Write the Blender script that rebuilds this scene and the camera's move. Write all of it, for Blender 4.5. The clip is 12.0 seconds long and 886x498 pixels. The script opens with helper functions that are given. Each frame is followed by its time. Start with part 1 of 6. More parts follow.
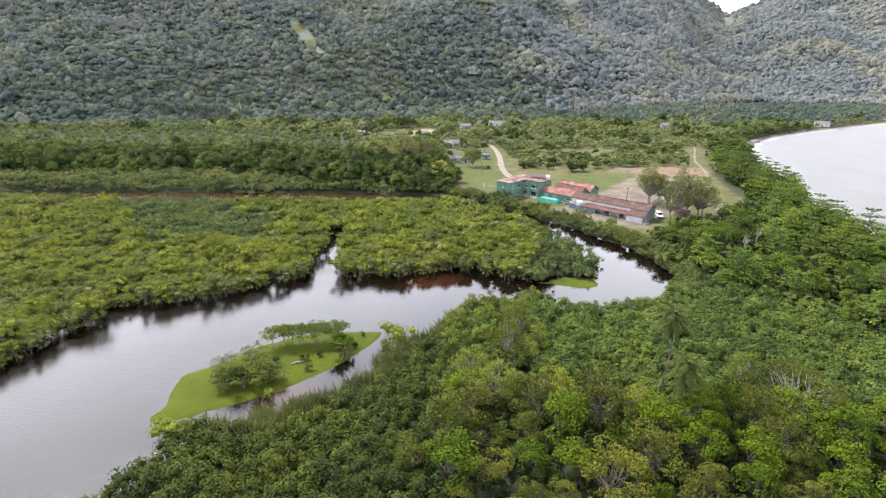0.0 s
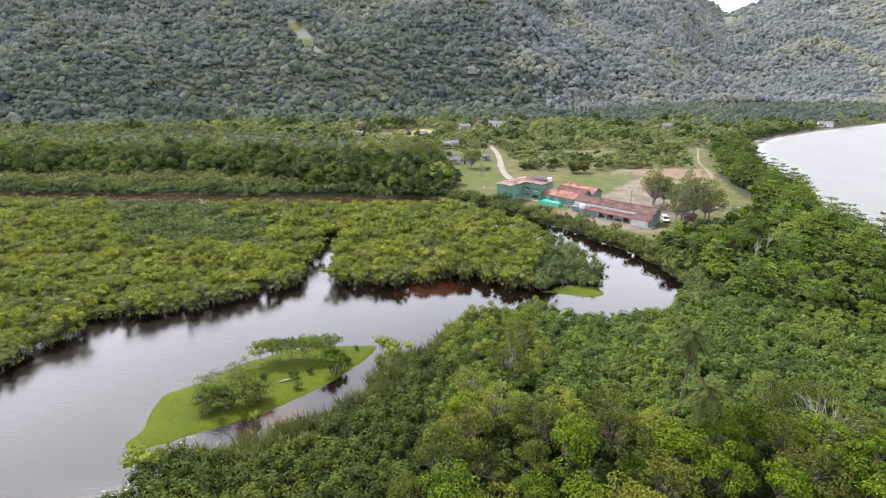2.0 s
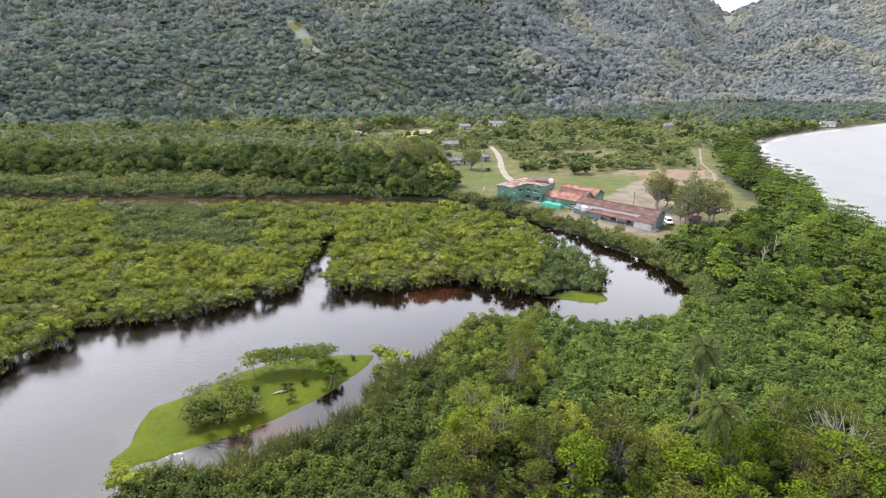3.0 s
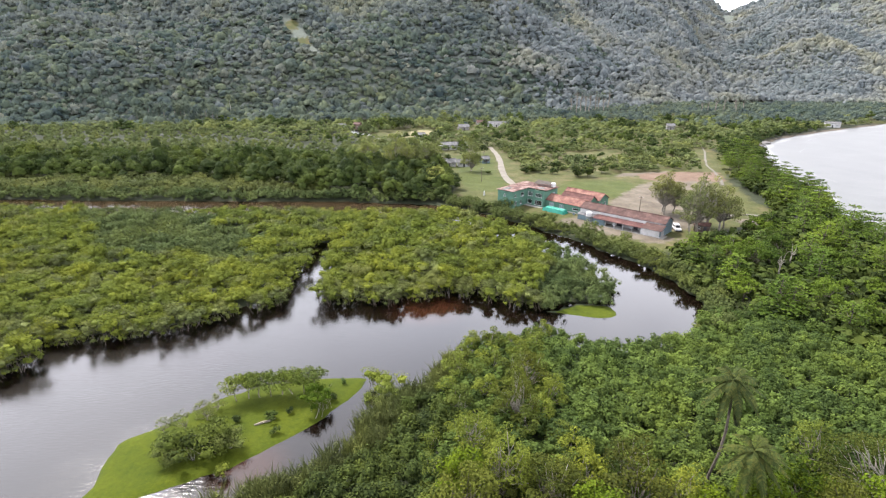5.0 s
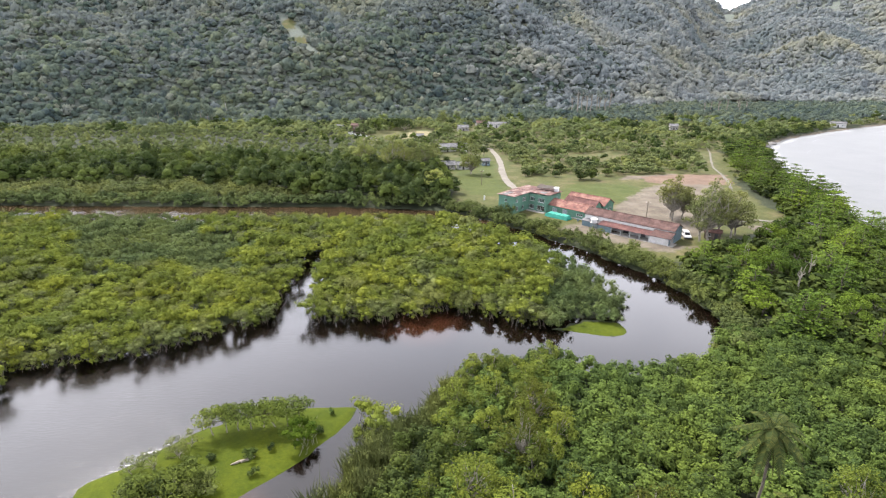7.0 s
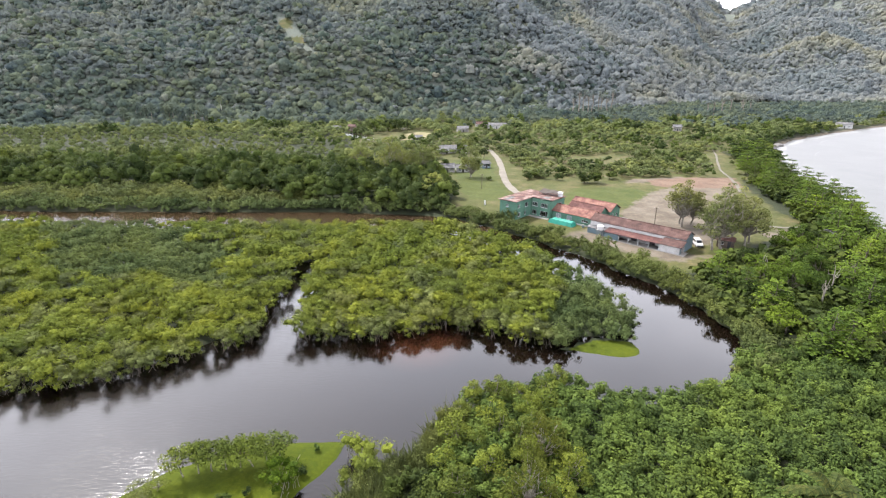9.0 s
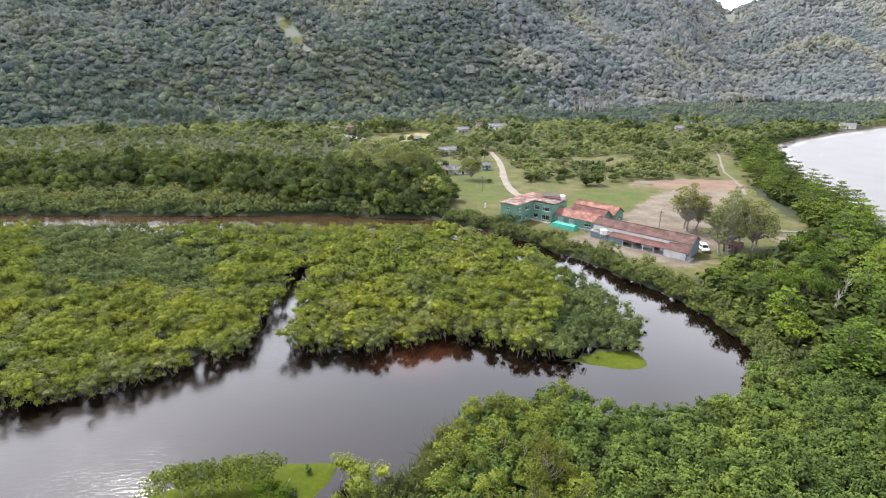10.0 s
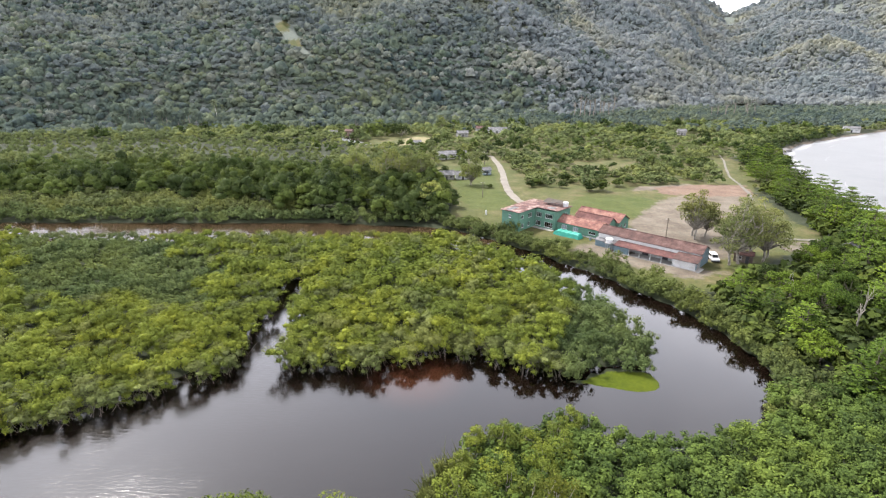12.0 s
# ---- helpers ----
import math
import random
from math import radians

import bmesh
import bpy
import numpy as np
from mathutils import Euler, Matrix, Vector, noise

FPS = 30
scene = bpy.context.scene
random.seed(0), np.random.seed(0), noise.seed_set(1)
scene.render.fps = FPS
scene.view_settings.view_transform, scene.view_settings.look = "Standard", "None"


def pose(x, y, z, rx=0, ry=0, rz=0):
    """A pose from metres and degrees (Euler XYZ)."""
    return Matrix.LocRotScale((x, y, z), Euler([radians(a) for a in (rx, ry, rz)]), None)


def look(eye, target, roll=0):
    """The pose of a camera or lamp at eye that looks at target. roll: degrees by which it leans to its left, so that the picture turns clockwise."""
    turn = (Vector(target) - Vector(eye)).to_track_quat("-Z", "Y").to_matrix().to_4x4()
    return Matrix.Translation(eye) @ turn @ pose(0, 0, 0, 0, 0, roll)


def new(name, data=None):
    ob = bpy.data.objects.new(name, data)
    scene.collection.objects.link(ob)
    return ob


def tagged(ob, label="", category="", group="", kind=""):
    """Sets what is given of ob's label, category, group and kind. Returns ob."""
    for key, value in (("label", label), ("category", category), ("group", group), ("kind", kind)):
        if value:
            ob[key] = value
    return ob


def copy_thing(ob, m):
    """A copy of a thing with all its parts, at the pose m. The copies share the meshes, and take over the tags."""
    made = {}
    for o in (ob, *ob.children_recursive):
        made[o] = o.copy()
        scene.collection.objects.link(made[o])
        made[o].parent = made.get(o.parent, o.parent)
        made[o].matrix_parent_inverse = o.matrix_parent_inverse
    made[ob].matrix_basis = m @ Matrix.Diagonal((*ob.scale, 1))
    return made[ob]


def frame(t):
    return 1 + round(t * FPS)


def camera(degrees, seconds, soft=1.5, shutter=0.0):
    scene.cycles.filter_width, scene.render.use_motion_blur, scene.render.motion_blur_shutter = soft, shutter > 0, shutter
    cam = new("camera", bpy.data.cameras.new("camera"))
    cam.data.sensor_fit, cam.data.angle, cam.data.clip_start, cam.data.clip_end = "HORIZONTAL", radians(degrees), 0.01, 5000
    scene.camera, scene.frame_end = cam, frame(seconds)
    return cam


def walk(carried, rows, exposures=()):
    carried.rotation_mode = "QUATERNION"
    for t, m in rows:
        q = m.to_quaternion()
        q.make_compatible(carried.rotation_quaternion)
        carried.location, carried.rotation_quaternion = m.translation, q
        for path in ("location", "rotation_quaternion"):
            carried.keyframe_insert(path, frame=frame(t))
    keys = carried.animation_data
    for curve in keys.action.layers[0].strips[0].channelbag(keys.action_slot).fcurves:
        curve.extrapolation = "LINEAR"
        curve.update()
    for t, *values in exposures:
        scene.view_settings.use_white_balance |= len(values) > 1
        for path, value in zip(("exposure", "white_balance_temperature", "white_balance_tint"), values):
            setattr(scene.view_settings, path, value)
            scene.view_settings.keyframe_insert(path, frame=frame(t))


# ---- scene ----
cam = camera(80, 12.0, 1.2)
PATH = [
    (0, look((-0.006, -0.002, 49.671), (-0.104, 94.483, 16.921), 0.31)),
    (0.5, look((0.038, 1.366, 49.536), (-0.036, 95.853, 16.790), 0.29)),
    (1, look((0.079, 2.783, 49.456), (0.057, 97.266, 16.698), 0.28)),
    (1.5, look((0.101, 4.290, 49.434), (0.113, 98.771, 16.672), 0.29)),
    (2, look((0.139, 5.921, 49.445), (0.190, 100.392, 16.657), 0.31)),
    (2.5, look((0.185, 7.615, 49.462), (0.235, 102.073, 16.635), 0.29)),
    (3, look((0.212, 9.354, 49.484), (0.297, 103.800, 16.621), 0.28)),
    (5, look((0.355, 16.906, 49.533), (0.618, 111.321, 16.581), 0.30)),
    (5.5, look((0.451, 18.875, 49.536), (0.743, 113.275, 16.543), 0.28)),
    (6, look((0.551, 20.851, 49.570), (0.852, 115.251, 16.577), 0.23)),
    (6.5, look((0.643, 22.831, 49.614), (0.964, 117.224, 16.602), 0.21)),
    (7, look((0.750, 24.838, 49.626), (1.062, 119.220, 16.580), 0.21)),
    (9, look((1.096, 33.035, 49.300), (1.461, 127.436, 16.308), 0.19)),
    (9.5, look((1.208, 35.053, 49.267), (1.562, 129.464, 16.305), 0.17)),
    (10, look((1.287, 37.041, 49.271), (1.637, 131.463, 16.341), 0.17)),
    (10.5, look((1.368, 38.902, 49.302), (1.775, 133.349, 16.445), 0.15)),
    (11, look((1.414, 40.500, 49.329), (1.889, 135.079, 16.853), 0.20)),
    (11.5, look((1.391, 41.783, 49.306), (1.850, 136.376, 16.871), 0.17)),
    (12, look((1.301, 42.869, 49.255), (1.743, 137.456, 16.805), 0.14)),
]
walk(cam, PATH)

# ---- world, sun and exposure ----
SUN_EL, SUN_AZ = radians(52), radians(-42)      # azimuth from +y, clockwise
world = bpy.data.worlds.new("overcast_sky")
scene.world = world
world.use_nodes = True
wn, wl = world.node_tree.nodes, world.node_tree.links
wn.clear()
w_out = wn.new("ShaderNodeOutputWorld")
w_bg = wn.new("ShaderNodeBackground")
w_sky = wn.new("ShaderNodeTexSky")
w_sky.sky_type = "NISHITA"
w_sky.sun_disc = False
w_sky.sun_elevation, w_sky.sun_rotation = SUN_EL, SUN_AZ
w_sky.dust_density = 2.5
w_co = wn.new("ShaderNodeTexCoord")
w_map = wn.new("ShaderNodeMapping")
w_map.inputs["Scale"].default_value = (1.0, 1.0, 2.6)
w_noise = wn.new("ShaderNodeTexNoise")
w_noise.inputs["Scale"].default_value = 3.0
w_noise.inputs["Detail"].default_value = 6.0
w_noise.inputs["Roughness"].default_value = 0.55
w_ramp = wn.new("ShaderNodeValToRGB")
w_ramp.color_ramp.elements[0].position, w_ramp.color_ramp.elements[0].color = 0.38, (0.74, 0.74, 0.74, 1)
w_ramp.color_ramp.elements[1].position, w_ramp.color_ramp.elements[1].color = 0.58, (1, 1, 1, 1)
w_mix = wn.new("ShaderNodeMix")
w_mix.data_type = "RGBA"
w_mix.inputs["B"].default_value = (9.7, 9.8, 10.9, 1)
wl.new(w_co.outputs["Generated"], w_map.inputs["Vector"])
wl.new(w_map.outputs["Vector"], w_noise.inputs["Vector"])
wl.new(w_noise.outputs["Fac"], w_ramp.inputs["Fac"])
wl.new(w_ramp.outputs["Color"], w_mix.inputs["Factor"])
wl.new(w_sky.outputs["Color"], w_mix.inputs["A"])
# thin cloud is brighter towards the hidden sun
w_dot = wn.new("ShaderNodeVectorMath")
w_dot.operation = "DOT_PRODUCT"
w_dot.inputs[1].default_value = (math.sin(SUN_AZ) * math.cos(SUN_EL), math.cos(SUN_AZ) * math.cos(SUN_EL), math.sin(SUN_EL))
w_halo = wn.new("ShaderNodeMapRange")
w_halo.interpolation_type = "SMOOTHERSTEP"
for key, value in (("From Min", 0.45), ("From Max", 1.0), ("To Min", 1.6), ("To Max", 2.3)):
    w_halo.inputs[key].default_value = value
w_bright = wn.new("ShaderNodeVectorMath")
w_bright.operation = "SCALE"
wl.new(w_co.outputs["Generated"], w_dot.inputs[0])
wl.new(w_dot.outputs["Value"], w_halo.inputs["Value"])
wl.new(w_mix.outputs["Result"], w_bright.inputs[0])
# and somewhat brighter in the haze low over the land
w_xyz = wn.new("ShaderNodeSeparateXYZ")
w_low = wn.new("ShaderNodeMapRange")
for key, value in (("From Min", 0.45), ("From Max", 0.85), ("To Min", 2.45), ("To Max", 0.95)):
    w_low.inputs[key].default_value = value
w_both = wn.new("ShaderNodeMath")
w_both.operation = "MULTIPLY"
wl.new(w_co.outputs["Generated"], w_xyz.inputs[0])
wl.new(w_xyz.outputs["Z"], w_low.inputs["Value"])
wl.new(w_halo.outputs["Result"], w_both.inputs[0])
wl.new(w_low.outputs["Result"], w_both.inputs[1])
wl.new(w_both.outputs[0], w_bright.inputs["Scale"])
wl.new(w_bright.outputs["Vector"], w_bg.inputs["Color"])
w_bg.inputs["Strength"].default_value = 0.049
wl.new(w_bg.outputs["Background"], w_out.inputs["Surface"])

sun = new("sun", bpy.data.lights.new("sun", "SUN"))
sun.data.energy, sun.data.angle, sun.data.color = 5.3, radians(7), (1.0, 0.95, 0.90)
sun_way = Vector((math.sin(SUN_AZ) * math.cos(SUN_EL), math.cos(SUN_AZ) * math.cos(SUN_EL), math.sin(SUN_EL)))
sun.matrix_world = look(sun_way * 300 + Vector((0, 150, 0)), (0, 150, 0))
scene.view_settings.exposure = 1.47


# ---- materials ----
def material(name, rough=0.7, spec=0.3):
    m = bpy.data.materials.new(name)
    m.use_nodes = True
    n = m.node_tree.nodes
    b = n["Principled BSDF"]
    b.inputs["Roughness"].default_value = rough
    b.inputs["Specular IOR Level"].default_value = spec
    return m, n, m.node_tree.links, b


def noise_node(n, l, scale, detail=4.0, rough=0.6, vector=None, stretch=None):
    t = n.new("ShaderNodeTexNoise")
    t.inputs["Scale"].default_value, t.inputs["Detail"].default_value = scale, detail
    t.inputs["Roughness"].default_value = rough
    if vector is None:
        vector = n.new("ShaderNodeNewGeometry").outputs["Position"]
    if stretch:
        mp = n.new("ShaderNodeMapping")
        mp.inputs["Scale"].default_value = stretch
        l.new(vector, mp.inputs["Vector"])
        vector = mp.outputs["Vector"]
    l.new(vector, t.inputs["Vector"])
    return t.outputs["Fac"]


def ramp(n, l, fac, stops):
    r = n.new("ShaderNodeValToRGB")
    while len(r.color_ramp.elements) < len(stops):
        r.color_ramp.elements.new(0.5)
    for e, (p, c) in zip(r.color_ramp.elements, stops):
        e.position, e.color = p, (*c, 1)
    l.new(fac, r.inputs["Fac"])
    return r.outputs["Color"]


def mixed(n, l, fac, a, b, mode="MIX"):
    m = n.new("ShaderNodeMix")
    m.data_type, m.blend_type = "RGBA", mode
    for sock, v in (("Factor", fac), ("A", a), ("B", b)):
        if isinstance(v, bpy.types.NodeSocket):
            l.new(v, m.inputs[sock])
        else:
            m.inputs[sock].default_value = v if sock == "Factor" else (*v, 1)
    return m.outputs["Result"]


def bump(n, l, b, height, strength=0.3, distance=0.05):
    k = n.new("ShaderNodeBump")
    k.inputs["Strength"].default_value, k.inputs["Distance"].default_value = strength, distance
    l.new(height, k.inputs["Height"])
    l.new(k.outputs["Normal"], b.inputs["Normal"])


def foliage(name, young, mid, old, patch=0.05, glow=0.15, rough=0.8, spec=0.04, grain=4.5, relief=0.9):
    """Leaves: colour by leaf, by plant (tint or object) and by patches of the stand."""
    m, n, l, b = material(name, rough, spec)
    geo = n.new("ShaderNodeNewGeometry")
    tint = n.new("ShaderNodeAttribute")
    tint.attribute_name = "tint"
    info = n.new("ShaderNodeObjectInfo")
    add = n.new("ShaderNodeMath")
    add.operation = "ADD"
    l.new(tint.outputs["Fac"], add.inputs[0])
    l.new(info.outputs["Random"], add.inputs[1])
    frac = n.new("ShaderNodeMath")
    frac.operation = "FRACT"
    l.new(add.outputs[0], frac.inputs[0])
    plant = ramp(n, l, frac.outputs[0], [(0.0, old), (0.5, mid), (1.0, young)])
    leaf = ramp(n, l, geo.outputs["Random Per Island"], [(0.0, old), (0.45, mid), (1.0, young)])
    both = mixed(n, l, 0.42, plant, leaf)
    stand = noise_node(n, l, patch, 3.0, vector=geo.outputs["Position"])
    shade = ramp(n, l, stand, [(0.34, (0.72, 0.78, 0.80)), (0.5, (1, 1, 1)), (0.68, (1.18, 1.1, 0.86))])
    col = mixed(n, l, 1.0, both, shade, "MULTIPLY")
    sprig = noise_node(n, l, grain, 4.0, 0.65, vector=geo.outputs["Position"])
    col = mixed(n, l, 1.0, col, ramp(n, l, sprig, [(0.30, (0.62, 0.64, 0.66)), (0.52, (1, 1, 1)), (0.72, (1.32, 1.28, 1.1))]), "MULTIPLY")
    bump(n, l, b, sprig, relief, 0.35 / grain)
    l.new(col, b.inputs["Base Color"])
    tr = n.new("ShaderNodeBsdfTranslucent")
    l.new(col, tr.inputs["Color"])
    ms = n.new("ShaderNodeMixShader")
    ms.inputs["Fac"].default_value = glow
    l.new(b.outputs["BSDF"], ms.inputs[1])
    l.new(tr.outputs["BSDF"], ms.inputs[2])
    l.new(ms.outputs["Shader"], n["Material Output"].inputs["Surface"])
    return m


def mottled(name, a, b_col, scale=1.0, rough=0.8, spec=0.2, fine=12.0, relief=0.25, depth=0.03, c=None):
    """A plain surface with stains at one scale and grain at another."""
    m, n, l, b = material(name, rough, spec)
    big = noise_node(n, l, scale, 5.0)
    small = noise_node(n, l, fine, 3.0)
    col = ramp(n, l, big, [(0.3, a), (0.7, b_col)] if c is None else [(0.28, a), (0.5, b_col), (0.72, c)])
    grain = ramp(n, l, small, [(0.25, (0.82, 0.82, 0.82)), (0.75, (1.12, 1.12, 1.12))])
    l.new(mixed(n, l, 1.0, col, grain, "MULTIPLY"), b.inputs["Base Color"])
    bump(n, l, b, small, relief, depth)
    return m


MANGROVE = foliage("mangrove_leaves", (0.1120, 0.1290, 0.0175), (0.0750, 0.0925, 0.0155), (0.0395, 0.0520, 0.0125))
MANGROVE_GREY = foliage("mangrove_grey_leaves", (0.1050, 0.1190, 0.0340), (0.0700, 0.0810, 0.0270), (0.0390, 0.0470, 0.0200))
GREYSCRUB = foliage("grey_scrub_leaves", (0.0800, 0.1010, 0.0330), (0.0530, 0.0700, 0.0240), (0.0260, 0.0370, 0.0145))
RIVERSIDE = foliage("riverside_leaves", (0.0760, 0.0910, 0.0250), (0.0480, 0.0610, 0.0195), (0.0250, 0.0340, 0.0130))
EDGEWOOD = foliage("wood_edge_leaves", (0.1750, 0.1920, 0.0560), (0.1200, 0.1370, 0.0440), (0.0650, 0.0780, 0.0300), glow=0.3)
HIBISCUS = foliage("hibiscus_leaves", (0.0760, 0.1050, 0.0210), (0.0420, 0.0640, 0.0155), (0.0180, 0.0285, 0.0095))
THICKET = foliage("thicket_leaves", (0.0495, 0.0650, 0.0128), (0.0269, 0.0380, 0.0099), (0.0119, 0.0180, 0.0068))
BRIGHT = foliage("bright_leaves", (0.0820, 0.1100, 0.0060), (0.0380, 0.0610, 0.0050), (0.0125, 0.0240, 0.0030))
OLIVE = foliage("olive_leaves", (0.0820, 0.0880, 0.0130), (0.0450, 0.0540, 0.0100), (0.0185, 0.0240, 0.0065))
ALMOND = foliage("almond_leaves", (0.0780, 0.1130, 0.0130), (0.0430, 0.0690, 0.0110), (0.0185, 0.0320, 0.0080), grain=3.0)
DARKWOOD = foliage("dark_forest_leaves", (0.0560, 0.0740, 0.0150), (0.0260, 0.0380, 0.0105), (0.0100, 0.0160, 0.0070), grain=1.6)
SCRUB = foliage("scrub_leaves", (0.1020, 0.1180, 0.0400), (0.0690, 0.0840, 0.0310), (0.0390, 0.0490, 0.0210), grain=1.6)
# distant haze is mixed into the base colours of these three, most in the valley
HAZED_HILLWOOD = foliage("hazed_hill_leaves", (0.168, 0.184, 0.156), (0.132, 0.150, 0.143), (0.094, 0.113, 0.121), patch=0.011, glow=0.6, rough=0.9, spec=0.03, grain=1.1, relief=0.4)
HAZED_VALLEYWOOD = foliage("hazed_valley_leaves", (0.224, 0.240, 0.236), (0.198, 0.216, 0.220), (0.170, 0.189, 0.200), patch=0.008, glow=0.65, rough=0.9, spec=0.03, grain=0.9, relief=0.2)
HAZED_FOOTWOOD = foliage("hazed_slope_leaves", (0.106, 0.128, 0.084), (0.074, 0.094, 0.078), (0.044, 0.061, 0.066), patch=0.012, glow=0.45, rough=0.9, spec=0.03, grain=1.1, relief=0.5)
PALMLEAF = foliage("palm_leaves", (0.0760, 0.0740, 0.0200), (0.0310, 0.0430, 0.0125), (0.0130, 0.0200, 0.0080))
BARK = mottled("pale_bark", (0.096, 0.084, 0.066), (0.204, 0.186, 0.162), 2.0, fine=14.0)
PALEBARK = mottled("pale_grey_bark", (0.24, 0.23, 0.21), (0.38, 0.37, 0.34), 2.0, fine=14.0)
DARKBARK = mottled("dark_bark", (0.036, 0.030, 0.024), (0.090, 0.075, 0.060), 2.0, fine=14.0)


# ---- plan of the shores ----
RIVER = np.array([(-230, 20), (-130, 40), (-100, 60), (-78, 78), (-74, 84), (-73.5, 89), (-70.5, 95), (-71.5, 98),
    (-79, 101.5), (-67, 103), (-60.5, 105.5), (-53, 107), (-48.5, 111), (-41.7, 115), (-36.4, 119.5), (-34, 123),
    (-33.0, 129), (-32.6, 136), (-33.0, 143), (-33.2, 151), (-32.8, 160), (-31.2, 160), (-31.0, 149), (-30.4, 142),
    (-29.4, 133), (-28.2, 127), (-27, 121.3), (-20, 122.3), (-11, 120.6), (-6.5, 123), (1.3, 125), (8.4, 126),
    (11.2, 123.2), (15.8, 121.5), (21.8, 118.4), (28, 118), (33, 120), (38, 122), (41, 131), (40, 138),
    (37.3, 144.4), (34.4, 151.6), (31, 159), (26, 167), (18, 177), (11, 187), (3, 194), (-5, 196.5),
    (-38, 196.5), (-63, 194), (-97, 194.5), (-134, 199), (-240, 203), (-240, 216), (-128, 213), (-71, 212.5),
    (-41, 213.6), (-23, 211), (-6, 209), (5, 206), (16.7, 195), (24, 187), (29.5, 181.5), (33, 175.3),
    (39, 169), (43, 163.4), (47, 155), (53, 147), (55.3, 139), (57, 133), (58.2, 126), (57.6, 121),
    (55, 114.5), (49, 107), (40.6, 103.5), (35.6, 101.8), (31, 101.8), (26, 103), (23, 106), (18.5, 105.8),
    (12.8, 104), (6.6, 102.6), (3, 100.5), (1.2, 96), (-2.4, 92), (-5, 88.5), (-9.6, 84), (-11.5, 78),
    (-13.0, 74), (-17.5, 71), (-23, 66.5), (-29, 63.5), (-35, 61.5), (-37, 57), (-37.5, 53), (-39.5, 48),
    (-43, 42), (-50, 32), (-70, 10), (-130, -30), (-230, -60)], float)
ISLET = np.array([(-43.8, 64.8), (-42.6, 69.3), (-44.0, 72.8), (-44.2, 77.2), (-39.5, 81.0), (-35.0, 86.5), (-29, 91.0),
    (-22, 92.8), (-12.0, 93.5), (-12.6, 89.2), (-17.8, 81.2), (-22.7, 76.2), (-27.2, 71.8), (-33.3, 68.6), (-40.6, 64.3)], float)
TONGUE = np.array([(24.5, 118.4), (27.5, 117.0), (30.5, 116.0), (33.5, 115.5), (36.2, 115.9), (37.4, 117.2), (37.6, 119.2), (36.5, 121.4), (30, 121.4)], float)
SEA = np.array([(128, -900), (127, 90), (129, 150), (134, 187), (146, 209), (159, 243), (170, 280), (184, 314), (199, 350),
    (219, 378), (256, 411), (296, 440), (330, 462), (372, 488), (421, 518), (520, 556), (700, 600), (1200, 640), (4500, 700),
    (4500, -900)], float)
BASIN = np.array([(-240, 30), (-110, 45), (-65, 82), (-55, 96), (-30, 113), (0, 115), (25, 111), (49, 116), (50, 130), (46, 145),
    (38, 160), (28, 174), (12, 190), (0, 203), (-60, 207), (-240, 211)], float)


def inside(poly, x, y):
    hit = np.zeros(np.shape(x), bool)
    for (x0, y0), (x1, y1) in zip(poly, np.roll(poly, -1, 0)):
        if y0 != y1:
            hit ^= ((y0 > y) != (y1 > y)) & (x < (x1 - x0) * (y - y0) / (y1 - y0) + x0)
    return hit


def reach(poly, x, y):
    """Signed distance to an outline: positive within it."""
    best = np.full(np.shape(x), 1e9)
    for (x0, y0), (x1, y1) in zip(poly, np.roll(poly, -1, 0)):
        dx, dy = x1 - x0, y1 - y0
        t = np.clip(((x - x0) * dx + (y - y0) * dy) / (dx * dx + dy * dy), 0, 1)
        best = np.minimum(best, np.hypot(x - x0 - t * dx, y - y0 - t * dy))
    return np.where(inside(poly, x, y), best, -best)


def smooth(a, b, v):
    t = np.clip((v - a) / (b - a), 0, 1)
    return t * t * (3 - 2 * t)


def waves(x, y, seed, size):
    """Soft relief from a few crossing waves, about -1 to 1."""
    r = np.random.default_rng(seed)
    out = 0.0
    for k in range(7):
        a, s = r.uniform(0, 6.28), size * r.uniform(0.6, 1.7)
        out = out + np.sin((x * np.cos(a) + y * np.sin(a)) / s * 6.28 + r.uniform(0, 6.28))
    return out / 3.2


def wet(x, y):
    """Distance into the water, negative on land."""
    r = reach(RIVER, x, y) + 0.5 * waves(x, y, 5, 7.0)
    r = np.minimum(r, -(reach(ISLET, x, y) + 0.2 * waves(x, y, 6, 3.0)))
    r = np.minimum(r, -reach(TONGUE, x, y))
    return np.maximum(r, reach(SEA, x, y) + 0.8 * waves(x, y, 7, 15.0))


HILL_A = [-3.0, -1.2, -0.74, -0.46, -0.17, 0.02, 0.22, 0.36, 0.43, 0.49, 0.56, 0.66, 0.9, 1.3, 3.0]
HILL_FOOT = [400, 420, 430, 450, 490, 530, 580, 640, 700, 760, 790, 740, 700, 720, 800]
HILL_SLOPE = [0.40, 0.46, 0.50, 0.50, 0.49, 0.46, 0.40, 0.33, 0.252, 0.192, 0.236, 0.285, 0.32, 0.34, 0.3]
HILL_TOP = [300, 380, 430, 460, 470, 470, 450, 425, 350, 272, 328, 400, 430, 430, 300]


